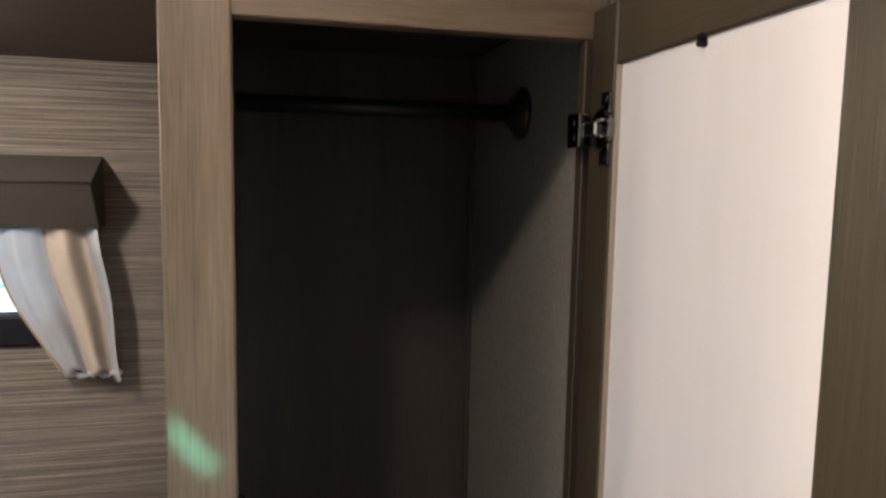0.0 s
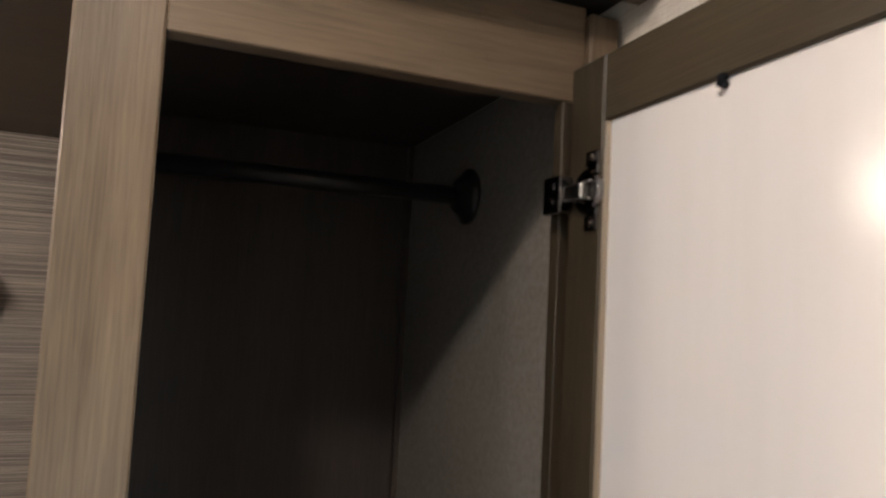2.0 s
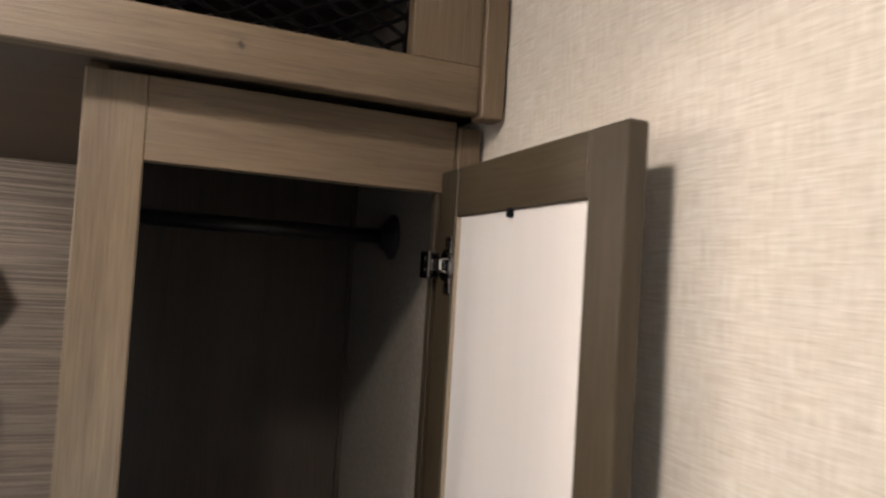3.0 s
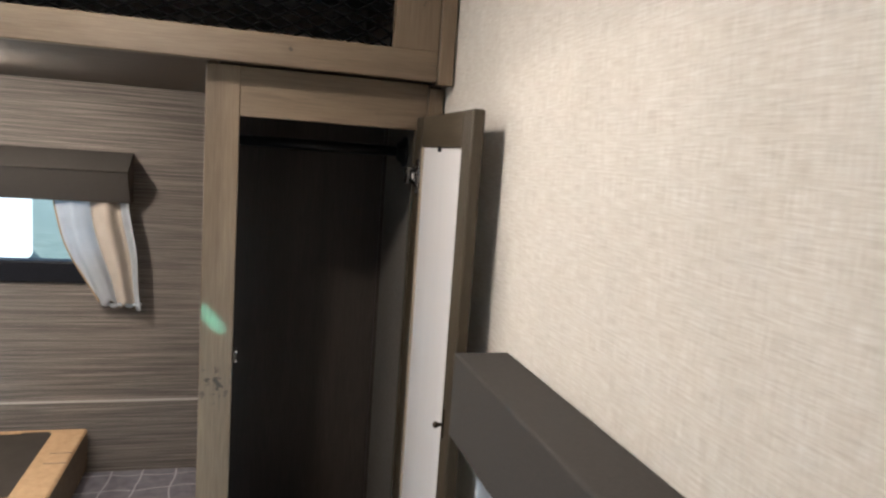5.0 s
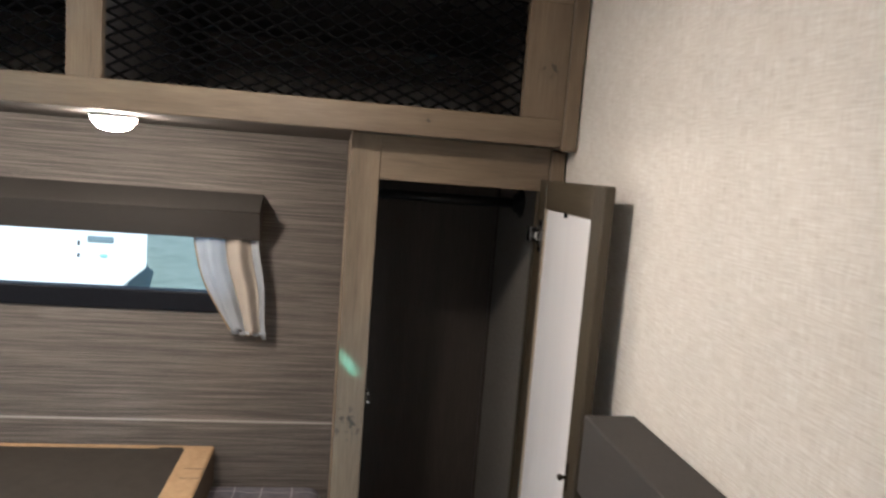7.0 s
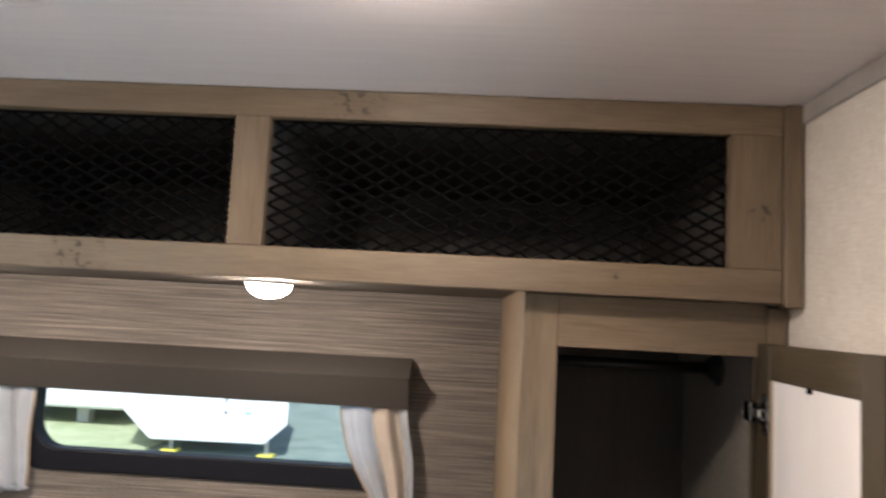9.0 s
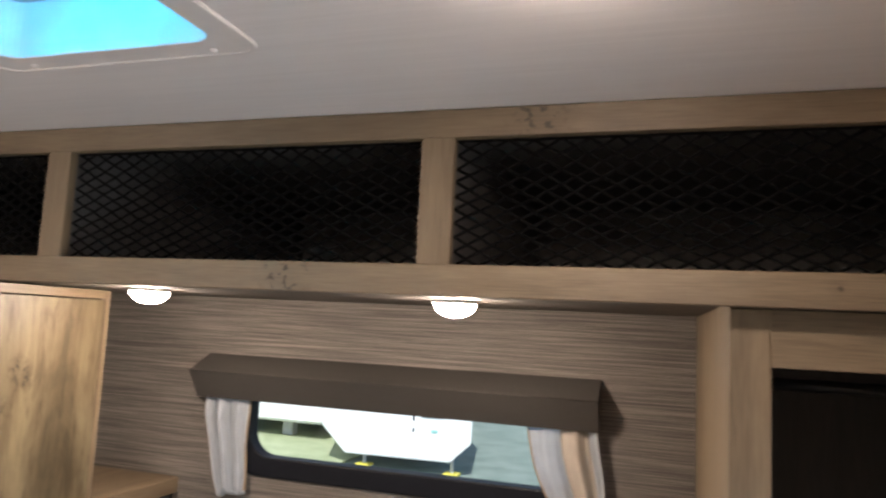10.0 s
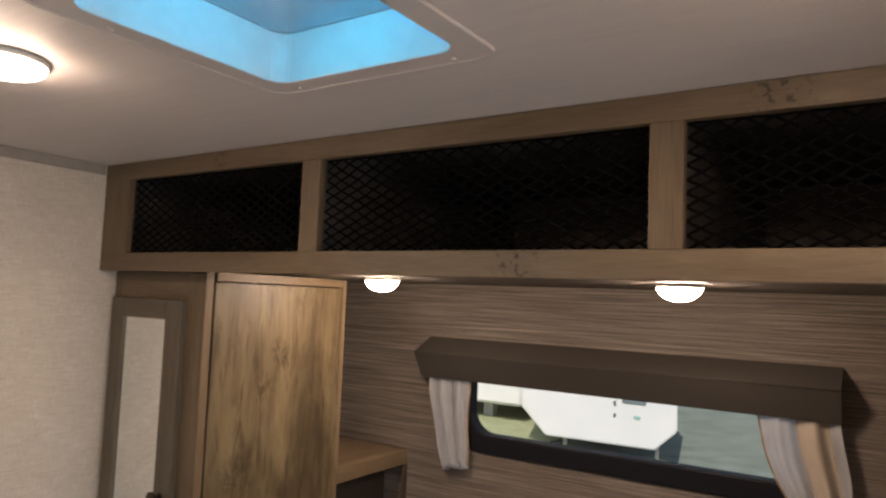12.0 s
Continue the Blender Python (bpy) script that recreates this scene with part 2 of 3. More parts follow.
def clear_glass(name, colour):
    m = bpy.data.materials.new(name)
    m.use_nodes = True
    nt = m.node_tree
    nt.nodes.remove(nt.nodes["Principled BSDF"])
    t = nt.nodes.new("ShaderNodeBsdfTransparent")
    t.inputs[0].default_value = (*colour, 1)
    g = nt.nodes.new("ShaderNodeBsdfGlossy")
    g.inputs["Roughness"].default_value = 0.02
    f = nt.nodes.new("ShaderNodeFresnel")
    f.inputs[0].default_value = 1.45
    s = nt.nodes.new("ShaderNodeMixShader")
    nt.links.new(f.outputs[0], s.inputs[0])
    nt.links.new(t.outputs[0], s.inputs[1])
    nt.links.new(g.outputs[0], s.inputs[2])
    nt.links.new(s.outputs[0], nt.nodes["Material Output"].inputs["Surface"])
    return m


paper_stripe = striped_paper()
paper_linen = linen_paper()
paint_ceiling = ceiling_paint()
# the wall's linen darkened to grey: shade of the enclosed space put into colour
shaded_linen = speckled("shaded_linen_lining", (0.20, 0.183, 0.162), (0.285, 0.263, 0.234), 160, 0.7)
fabric_valance = speckled("charcoal_valance_fabric", (0.035, 0.032, 0.029), (0.053, 0.048, 0.043), 420, 0.8)
# cream cloth with the blue of window daylight mixed into its colour
cloth_curtain = cloth("daylit_cream_cloth", (0.72, 0.762, 0.82), 0.68)
# beige-brown that puts the shade of the folds into the cloth's colour
cloth_fold_shade = cloth("beige_curtain_fold_shade", (0.43, 0.385, 0.335), 0.08)
cloth_trim = cloth("tan_curtain_edging", (0.36, 0.27, 0.18), 0.2)
fabric_plaid = plaid()
white_panel, _nt, _b = material("white_backing_panel", 0.22, colour=(0.74, 0.725, 0.72))
_n = noise_tex(_nt, place(_nt, (60, 60, 4)), 1.0, 3, 0.5)
_nt.links.new(ramp(_nt, _n, [(0.3, (0.84, 0.82, 0.815)), (0.7, (0.865, 0.845, 0.84))]), _b.inputs["Base Color"])
bead_tan, _nt, _b = material("tan_panel_bead", 0.5, colour=(0.33, 0.27, 0.20))
steel = speckled("nickel_plated_steel", (0.62, 0.60, 0.57), (0.78, 0.76, 0.73), 60, 0.2, 0.02)
steel.node_tree.nodes["Principled BSDF"].inputs["Metallic"].default_value = 1.0
nickel_dark = speckled("polished_black_nickel", (0.16, 0.15, 0.15), (0.24, 0.23, 0.225), 60, 0.13, 0.02)
nickel_dark.node_tree.nodes["Principled BSDF"].inputs["Metallic"].default_value = 1.0
bronze = speckled("dark_bronze_metal", (0.05, 0.04, 0.03), (0.1, 0.08, 0.06), 90, 0.35, 0.05)
bronze.node_tree.nodes["Principled BSDF"].inputs["Metallic"].default_value = 0.8
black_plastic = speckled("black_moulded_plastic", (0.006, 0.007, 0.010), (0.011, 0.012, 0.017), 250, 0.5, spec=0.12)
black_rod = speckled("black_painted_tube", (0.010, 0.010, 0.010), (0.018, 0.018, 0.018), 120, 0.4)
net_cord = speckled("black_elastic_cord", (0.0048, 0.0047, 0.0048), (0.0070, 0.0068, 0.0069), 900, 0.95, spec=0.0)
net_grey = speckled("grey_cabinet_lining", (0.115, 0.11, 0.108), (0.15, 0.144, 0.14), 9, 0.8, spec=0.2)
back_grey = speckled("grey_brown_cabinet_back", (0.30, 0.283, 0.267), (0.37, 0.35, 0.33), 9, 0.8, spec=0.2)
vent_white = speckled("white_vent_plastic", (0.74, 0.73, 0.70), (0.80, 0.79, 0.76), 30, 0.35, 0.05)
vent_cream = speckled("cream_vent_flange", (0.70, 0.655, 0.645), (0.75, 0.705, 0.695), 30, 0.5, 0.05)
cove_grey = speckled("grey_cove_trim", (0.33, 0.31, 0.29), (0.40, 0.38, 0.355), 30, 0.5, 0.05)
mirror_silver, _nt, _b = material("mirror", 0.02, 1.0, (0.86, 0.88, 0.87))
glass_window = clear_glass("tinted_window_glass", (0.93, 0.98, 0.97))
puck_glow = glowing("lit_puck_diffuser", (1.0, 0.79, 0.58), 270.0)
lamp_glow = glowing("lit_ceiling_diffuser", (1.0, 0.80, 0.61), 122.0)
cardboard = speckled("brown_cardboard", (0.36, 0.235, 0.125), (0.46, 0.31, 0.175), 55, 0.8, 0.1)
cardboard_shaded = speckled("shaded_brown_cardboard", (0.10, 0.072, 0.046), (0.15, 0.108, 0.07), 55, 0.8, 0.1)
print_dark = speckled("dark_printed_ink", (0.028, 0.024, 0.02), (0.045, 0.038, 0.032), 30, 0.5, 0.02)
carpet = speckled("grey_carpet", (0.10, 0.095, 0.09), (0.18, 0.17, 0.16), 200, 0.95, 0.5)
asphalt = speckled("sunlit_grey_asphalt", (0.15, 0.19, 0.165), (0.25, 0.29, 0.255), 3, 0.95, spec=0.1)
gravel_pale = speckled("dry_grass_verge", (0.27, 0.31, 0.17), (0.40, 0.42, 0.26), 3, 0.95)
trailer_white = speckled("white_gelcoat", (0.76, 0.77, 0.77), (0.83, 0.83, 0.83), 2, 0.3, 0.02)
trailer_dark = speckled("grey_trailer_glass", (0.14, 0.18, 0.20), (0.2, 0.25, 0.27), 2, 0.15, 0.0)
trailer_teal = speckled("pale_teal_plastic", (0.22, 0.46, 0.42), (0.30, 0.54, 0.50), 6, 0.4)
jack_yellow = speckled("yellow_painted_steel", (0.55, 0.48, 0.05), (0.68, 0.58, 0.08), 6, 0.5)
jack_grey = speckled("galvanised_steel", (0.35, 0.35, 0.36), (0.5, 0.5, 0.5), 20, 0.4)


def lid_tint():
    m = bpy.data.materials.new("blue_smoked_vent_lid")
    m.use_nodes = True
    nt = m.node_tree
    nt.nodes.remove(nt.nodes["Principled BSDF"])
    a = nt.nodes.new("ShaderNodeBsdfTranslucent")
    a.inputs[0].default_value = (0.045, 0.62, 0.80, 1)
    c = nt.nodes.new("ShaderNodeBsdfTransparent")
    c.inputs[0].default_value = (0.09, 0.74, 0.92, 1)
    s = nt.nodes.new("ShaderNodeMixShader")
    s.inputs[0].default_value = 0.5
    nt.links.new(a.outputs[0], s.inputs[1])
    nt.links.new(c.outputs[0], s.inputs[2])
    nt.links.new(s.outputs[0], nt.nodes["Material Output"].inputs["Surface"])
    return m


vent_lid = lid_tint()
vent_milky = cloth("milky_vent_plastic", (0.72, 0.76, 0.78), 0.6, 60.0)


# ---------------------------------------------------------------- mesh helpers
def box(bm, x0, x1, y0, y1, z0, z1, bevel=0.0, seg=1):
    made = bmesh.ops.create_cube(bm, size=1, matrix=Matrix.Translation(((x0 + x1) / 2, (y0 + y1) / 2, (z0 + z1) / 2)) @ Matrix.Diagonal((x1 - x0, y1 - y0, z1 - z0, 1)))
    if bevel:
        edges = list({e for v in made["verts"] for e in v.link_edges})
        bmesh.ops.bevel(bm, geom=edges, offset=bevel, segments=seg, affect="EDGES", profile=0.5)
    return bm


def cyl(bm, a, b, r0, r1=None, n=20, caps=True):
    a, b = Vector(a), Vector(b)
    turn = (b - a).to_track_quat("Z", "Y").to_matrix().to_4x4()
    bmesh.ops.create_cone(bm, cap_ends=caps, segments=n, radius1=r0, radius2=r0 if r1 is None else r1, depth=(b - a).length,
                          matrix=Matrix.Translation((a + b) / 2) @ turn)
    return bm


def lathe(bm, centre, profile, n=32, axis="z"):
    """Turn (radius, height) pairs round an axis through centre."""
    c = Vector(centre)
    rings = []
    for r, h in profile:
        ring = []
        for i in range(n):
            a = 2 * math.pi * i / n
            p = {"z": (r * math.cos(a), r * math.sin(a), h), "y": (r * math.cos(a), h, r * math.sin(a)), "x": (h, r * math.cos(a), r * math.sin(a))}[axis]
            ring.append(bm.verts.new(c + Vector(p)))
        rings.append(ring)
    for r0, r1 in zip(rings, rings[1:]):
        for i in range(n):
            bm.faces.new((r0[i], r0[(i + 1) % n], r1[(i + 1) % n], r1[i]))
    bm.faces.new(rings[0])
    bm.faces.new(rings[-1])
    bmesh.ops.recalc_face_normals(bm, faces=bm.faces)
    return bm


def outline(u0, u1, v0, v1, r, n=6):
    """Points round a rectangle with rounded corners."""
    pts = []
    for cu, cv, start in ((u1 - r, v1 - r, 0), (u0 + r, v1 - r, 90), (u0 + r, v0 + r, 180), (u1 - r, v0 + r, 270)):
        for i in range(n + 1):
            a = radians(start + 90 * i / n)
            pts.append((cu + r * math.cos(a), cv + r * math.sin(a)))
    return pts


def ring(bm, outer, inner, w0, w1, put):
    """A frame between two outlines, from depth w0 to w1; put(u, v, w) gives the place."""
    loops = [[bm.verts.new(put(u, v, w)) for u, v in line] for line, w in ((outer, w0), (outer, w1), (inner, w1), (inner, w0))]
    n = len(outer)
    for a, b in ((0, 1), (1, 2), (2, 3), (3, 0)):
        for i in range(n):
            j = (i + 1) % n
            bm.faces.new((loops[a][i], loops[a][j], loops[b][j], loops[b][i]))
    bmesh.ops.recalc_face_normals(bm, faces=bm.faces)
    return bm


def prism(bm, section, x0, x1, put):
    """Extrude a closed section (v, w) from x0 to x1."""
    a = [bm.verts.new(put(x0, v, w)) for v, w in section]
    b = [bm.verts.new(put(x1, v, w)) for v, w in section]
    n = len(section)
    for i in range(n):
        bm.faces.new((a[i], a[(i + 1) % n], b[(i + 1) % n], b[i]))
    bm.faces.new(a)
    bm.faces.new(b)
    bmesh.ops.recalc_face_normals(bm, faces=bm.faces)
    return bm


def mesh(name, bm, mat, smooth=False):
    me = bpy.data.meshes.new(name)
    bm.to_mesh(me)
    bm.free()
    me.materials.append(mat)
    for p in me.polygons:
        p.use_smooth = smooth
    return me


def thing(name, at, label, category, group=""):
    ob = new(name)
    ob.location = at
    ob.empty_display_size = 0.05
    return tagged(ob, label, category, group)


def part(name, bm, mat, parent, label="", smooth=False, soft=0.0):
    """One mesh, given in world places, as a part under a thing or a part."""
    ob = new(name, mesh(name, bm, mat, smooth))
    ob.parent = parent
    if parent.type == "EMPTY":
        ob.matrix_parent_inverse = Matrix.Translation(parent.location).inverted()
    if soft:
        mod = ob.modifiers.new("bevel", "BEVEL")
        mod.width, mod.segments, mod.limit_method = soft, 2, "ANGLE"
    return tagged(ob, label)


def setting(name, bm, mat, label="", category="", smooth=False):
    return tagged(new(name, mesh(name, bm, mat, smooth)), label, category, kind="structure")


def B(*a, **k):
    return box(bmesh.new(), *a, **k)


# ---------------------------------------------------------------- the room
W, Y_REAR, Y_FRONT, Z_CEIL = 2.34, 0.94, -2.1, 2.09
setting("floor", B(-W - 0.05, 0.05, Y_FRONT - 0.05, Y_REAR + 0.05, -0.06, 0.0), carpet, "grey carpeted floor of the bedroom", "floor")

# rear wall with the window opening
WX0, WX1, WZ0, WZ1 = -1.735, -0.672, 1.285, 1.60
bm = bmesh.new()
box(bm, -W, WX0, Y_REAR, Y_REAR + 0.05, 0, Z_CEIL)
box(bm, WX1, 0, Y_REAR, Y_REAR + 0.05, 0, Z_CEIL)
box(bm, WX0, WX1, Y_REAR, Y_REAR + 0.05, 0, WZ0)
box(bm, WX0, WX1, Y_REAR, Y_REAR + 0.05, WZ1, Z_CEIL)
setting("wall_rear", bm, paper_stripe, "grey-brown horizontally striped grasscloth wall", "wall")

# right wall with the side window opening
SY0, SY1, SZ0, SZ1 = -1.25, -0.44, 0.78, 1.38
bm = bmesh.new()
box(bm, 0, 0.05, SY1, Y_REAR + 0.05, 0, Z_CEIL)
box(bm, 0, 0.05, Y_FRONT, SY0, 0, Z_CEIL)
box(bm, 0, 0.05, SY0, SY1, 0, SZ0)
box(bm, 0, 0.05, SY0, SY1, SZ1, Z_CEIL)
setting("wall_right", bm, paper_linen, "cream linen-textured side wall", "wall")
setting("wall_left", B(-W - 0.05, -W, Y_FRONT, Y_REAR + 0.05, 0, Z_CEIL), paper_linen, "cream linen-textured side wall", "wall")
setting("wall_front", B(-W - 0.05, 0.05, Y_FRONT - 0.05, Y_FRONT, 0, Z_CEIL), paper_linen, "cream linen-textured partition wall", "wall")

# ceiling with the vent opening
VX0, VX1, VY0, VY1 = -1.345, -0.995, -0.655, -0.30
bm = bmesh.new()
box(bm, -W - 0.05, VX0, Y_FRONT - 0.05, Y_REAR + 0.05, Z_CEIL, Z_CEIL + 0.09)
box(bm, VX1, 0.05, Y_FRONT - 0.05, Y_REAR + 0.05, Z_CEIL, Z_CEIL + 0.09)
box(bm, VX0, VX1, Y_FRONT - 0.05, VY0, Z_CEIL, Z_CEIL + 0.09)
box(bm, VX0, VX1, VY1, Y_REAR + 0.05, Z_CEIL, Z_CEIL + 0.09)
setting("ceiling", bm, paint_ceiling, "off-white panelled ceiling with a faint streak", "ceiling")

for name, x0, x1 in (("trim_left", -W + 0.0005, -W + 0.006), ("trim_right", -0.006, -0.0005)):
    setting(name, B(x0, x1, Y_FRONT, -0.004, Z_CEIL - 0.028, Z_CEIL - 0.0005, bevel=0.002), cove_grey, "narrow grey strip where wall meets ceiling", "trim")

# ---------------------------------------------------------------- overhead cabinet
overhead = thing("overhead_cabinet", (-W / 2, 0.01, 1.80), "oak-laminate overhead cabinet with three dark netted openings", "cabinet")
T = 0.019
part("bottom_rail", B(-W + 0.001, -0.03, 0, T, 1.80, 1.848, bevel=0.0015), wood_h, overhead)
part("top_rail", B(-W + 0.001, -0.03, 0, T, 2.044, Z_CEIL - 0.001, bevel=0.0015), wood_h, overhead)
for x0, x1 in ((-0.105, -0.03), (-0.843, -0.790), (-1.590, -1.537), (-W + 0.001, -2.226)):
    part("stile", B(x0, x1, 0.0005, T, 1.848, 2.044, bevel=0.001), wood_v, overhead)
part("filler_strip", B(-0.0295, -0.004, -0.006, T, 1.795, Z_CEIL - 0.001, bevel=0.0015), wood_v, overhead)
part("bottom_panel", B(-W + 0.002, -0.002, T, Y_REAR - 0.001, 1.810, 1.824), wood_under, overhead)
part("back_panel", B(-W + 0.002, -0.002, 0.926, 0.938, 1.826, Z_CEIL - 0.002), back_grey, overhead)
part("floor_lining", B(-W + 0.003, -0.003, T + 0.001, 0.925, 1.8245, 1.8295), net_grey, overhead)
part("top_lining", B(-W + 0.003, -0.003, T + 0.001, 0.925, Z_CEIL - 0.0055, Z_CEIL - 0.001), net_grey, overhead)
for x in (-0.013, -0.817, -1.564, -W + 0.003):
    part("divider", B(x, x + 0.010, T + 0.001, 0.925, 1.830, Z_CEIL - 0.006), shaded_linen if x > -0.02 else net_grey, overhead)


def net(x0, x1, seed):
    """A net of flat elastic cord over the whole opening: strands between the knots of a diamond grid."""
    rnd = random.Random(seed)
    verts, faces = [], []
    nx, nz = round((x1 - x0) / 0.040), 18
    z0, h = 1.849, 0.194

    def knot(i, j):
        u = min(max((i + 0.5 * (j % 2)) / nx, 0), 1)
        belly = math.sin(math.pi * j / nz) * math.sin(math.pi * u)
        return Vector((x0 + (x1 - x0) * u + rnd.uniform(-0.002, 0.002), 0.023 + 0.016 * belly + rnd.uniform(-0.001, 0.001),
                       z0 + h * j / nz - 0.006 * belly + rnd.uniform(-0.0012, 0.0012)))

    def strand(a, b, r):
        d = (b - a).normalized()
        s = d.cross(Vector((0, 1, 0))).normalized() * r
        f = Vector((0, 1, 0)) * r
        k = len(verts)
        for p in (a, b):
            verts.extend(p + q for q in (s, f, -s, -f))
        for i in range(4):
            faces.append((k + i, k + (i + 1) % 4, k + 4 + (i + 1) % 4, k + 4 + i))

    pts = {(i, j): knot(i, j) for j in range(nz + 1) for i in range(nx + 1)}
    for j in range(nz):
        for i in range(nx + 1):
            for k in ((i, i - 1) if j % 2 == 0 else (i, i + 1)):
                if 0 <= k <= nx:
                    strand(pts[i, j], pts[k, j + 1], 0.0025)
    for j in (0, nz):
        for i in range(nx):
            strand(pts[i, j], pts[i + 1, j], 0.0025)
    me = bpy.data.meshes.new("net")
    me.from_pydata([tuple(v) for v in verts], [], faces)
    me.materials.append(net_cord)
    ob = new("cargo_net", me)
    ob.parent = overhead
    ob.matrix_parent_inverse = Matrix.Translation(overhead.location).inverted()
    tagged(ob, "slack black elastic net")


for k, (x0, x1) in enumerate(((-0.790, -0.105), (-1.537, -0.843), (-2.226, -1.590))):
    net(x0, x1, k)

# puck lights under the overhead cabinet
puck = thing("puck_light", (-0.903, 0.430, 1.809), "lit round puck light with a white rim under the overhead cabinet", "light", "puck lights under the cabinet")
part("rim", lathe(bmesh.new(), (-0.903, 0.430, 1.809), [(0.040, 0), (0.0500, 0), (0.0500, -0.0055), (0.0485, -0.0075), (0.040, -0.0075)]), vent_white, puck, smooth=True)
part("diffuser", lathe(bmesh.new(), (-0.903, 0.430, 1.8025), [(0.0465, 0), (0.0445, -0.006), (0.0395, -0.014), (0.032, -0.021), (0.023, -0.0255), (0.012, -0.028), (0.003, -0.0285)]), puck_glow, puck, "glowing domed diffuser", smooth=True)
copy_thing(puck, Matrix.Translation((-1.697, 0.430, 1.809)))

# ceiling lights
lamp = thing("ceiling_light", (-1.63, -0.585, Z_CEIL - 0.001), "lit round ceiling light with a domed diffuser", "light", "ceiling lights")
part("base_ring", lathe(bmesh.new(), (-1.63, -0.585, Z_CEIL - 0.001), [(0.05, 0), (0.066, 0), (0.066, -0.004), (0.063, -0.009), (0.05, -0.009)]), vent_white, lamp, smooth=True)
part("diffuser", lathe(bmesh.new(), (-1.63, -0.585, Z_CEIL - 0.0095), [(0.062, 0), (0.060, -0.006), (0.050, -0.012), (0.030, -0.0165), (0.008, -0.018)]), lamp_glow, lamp, "glowing domed diffuser", smooth=True)
copy_thing(lamp, Matrix.Translation((-0.56, -0.45, Z_CEIL - 0.001)))

# ---------------------------------------------------------------- roof vent
vent = thing("roof_vent", ((VX0 + VX1) / 2, (VY0 + VY1) / 2, Z_CEIL - 0.012), "square roof vent with cream flange and blue smoked lid", "vent")


def flat(u, v, w):
    return (u, v, w)


part("flange", ring(bmesh.new(), outline(VX0 - 0.035, VX1 + 0.035, VY0 - 0.035, VY1 + 0.035, 0.03), outline(VX0 + 0.008, VX1 - 0.008, VY0 + 0.008, VY1 - 0.008, 0.03), Z_CEIL - 0.004, Z_CEIL - 0.0005, flat), vent_cream, vent, soft=0.0015)
part("raised_lip", ring(bmesh.new(), outline(VX0 - 0.034, VX1 + 0.034, VY0 - 0.034, VY1 + 0.034, 0.03), outline(VX0 - 0.030, VX1 + 0.030, VY0 - 0.030, VY1 + 0.030, 0.03), Z_CEIL - 0.0052, Z_CEIL - 0.0035, flat), vent_cream, vent)
part("well", ring(bmesh.new(), outline(VX0 + 0.003, VX1 - 0.003, VY0 + 0.003, VY1 - 0.003, 0.035), outline(VX0 + 0.008, VX1 - 0.008, VY0 + 0.008, VY1 - 0.008, 0.03), Z_CEIL - 0.001, Z_CEIL + 0.075, flat), vent_white, vent, "white plastic well")
part("upper_well", ring(bmesh.new(), outline(VX0 + 0.004, VX1 - 0.004, VY0 + 0.004, VY1 - 0.004, 0.035), outline(VX0 + 0.0105, VX1 - 0.0105, VY0 + 0.0105, VY1 - 0.0105, 0.03), Z_CEIL + 0.0765, Z_CEIL + 0.16, flat), vent_milky, vent, "white plastic well")
cxv, cyv = (VX0 + VX1) / 2, (VY0 + VY1) / 2
bm = bmesh.new()
ring(bm, [(cxv + 0.125 * math.cos(a), cyv + 0.125 * math.sin(a)) for a in [2 * math.pi * i / 40 for i in range(40)]],
     [(cxv + 0.112 * math.cos(a), cyv + 0.112 * math.sin(a)) for a in [2 * math.pi * i / 40 for i in range(40)]], Z_CEIL + 0.128, Z_CEIL + 0.142, flat)
part("fan_ring", bm, vent_milky, vent)
# plate over the well with the round fan opening
bm = bmesh.new()
n = 48
hole, rim = [], []
for i in range(n):
    a = 2 * math.pi * i / n
    c, d = math.cos(a), math.sin(a)
    k = 0.168 / max(abs(c), abs(d))
    hole.append((cxv + 0.124 * c, cyv + 0.124 * d))
    rim.append((cxv + k * c, cyv + k * d))
ring(bm, rim, hole, Z_CEIL + 0.138, Z_CEIL + 0.142, flat)
part("fan_plate", bm, vent_milky, vent, "white plate with a round fan opening")
lid = part("lid", B(VX0 - 0.02, VX1 + 0.02, VY0 - 0.02, VY1 + 0.02, Z_CEIL + 0.161, Z_CEIL + 0.165), vent_lid, vent, "blue smoked plastic lid")
screw = lathe(bmesh.new(), (0, 0, 0), [(0.005, 0), (0.005, -0.001), (0.003, -0.003), (0.001, -0.0034)], n=10)
screw_mesh = mesh("screw", screw, vent_cream)
for sx, sy in ((VX0 + 0.03, VY1 + 0.018), (VX1 - 0.03, VY1 + 0.018), (VX0 - 0.018, VY0 + 0.08), (VX1 + 0.018, VY0 + 0.08)):
    ob = new("screw", screw_mesh)
    ob.parent = vent
    ob.matrix_parent_inverse = Matrix.Translation(vent.location).inverted()
    ob.location = (sx, sy, Z_CEIL - 0.004)

# ---------------------------------------------------------------- right wardrobe, door open
YW = 0.05
ZF = 0.78
wardrobe = thing("wardrobe", (-0.2, 0.3, 0.0), "oak-laminate corner wardrobe standing open with a dark interior", "wardrobe")
part("left_stile", B(-0.393, -0.340, YW, YW + T, 0.0, 1.800, bevel=0.0015), wood_v, wardrobe)
part("top_rail", B(-0.340, -0.031, YW + 0.0004, YW + T, 1.721, 1.800, bevel=0.001), wood_h, wardrobe)
# in the darker door wood: shade on its inner edge put into colour
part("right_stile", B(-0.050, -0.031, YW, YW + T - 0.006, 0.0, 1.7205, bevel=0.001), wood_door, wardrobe)
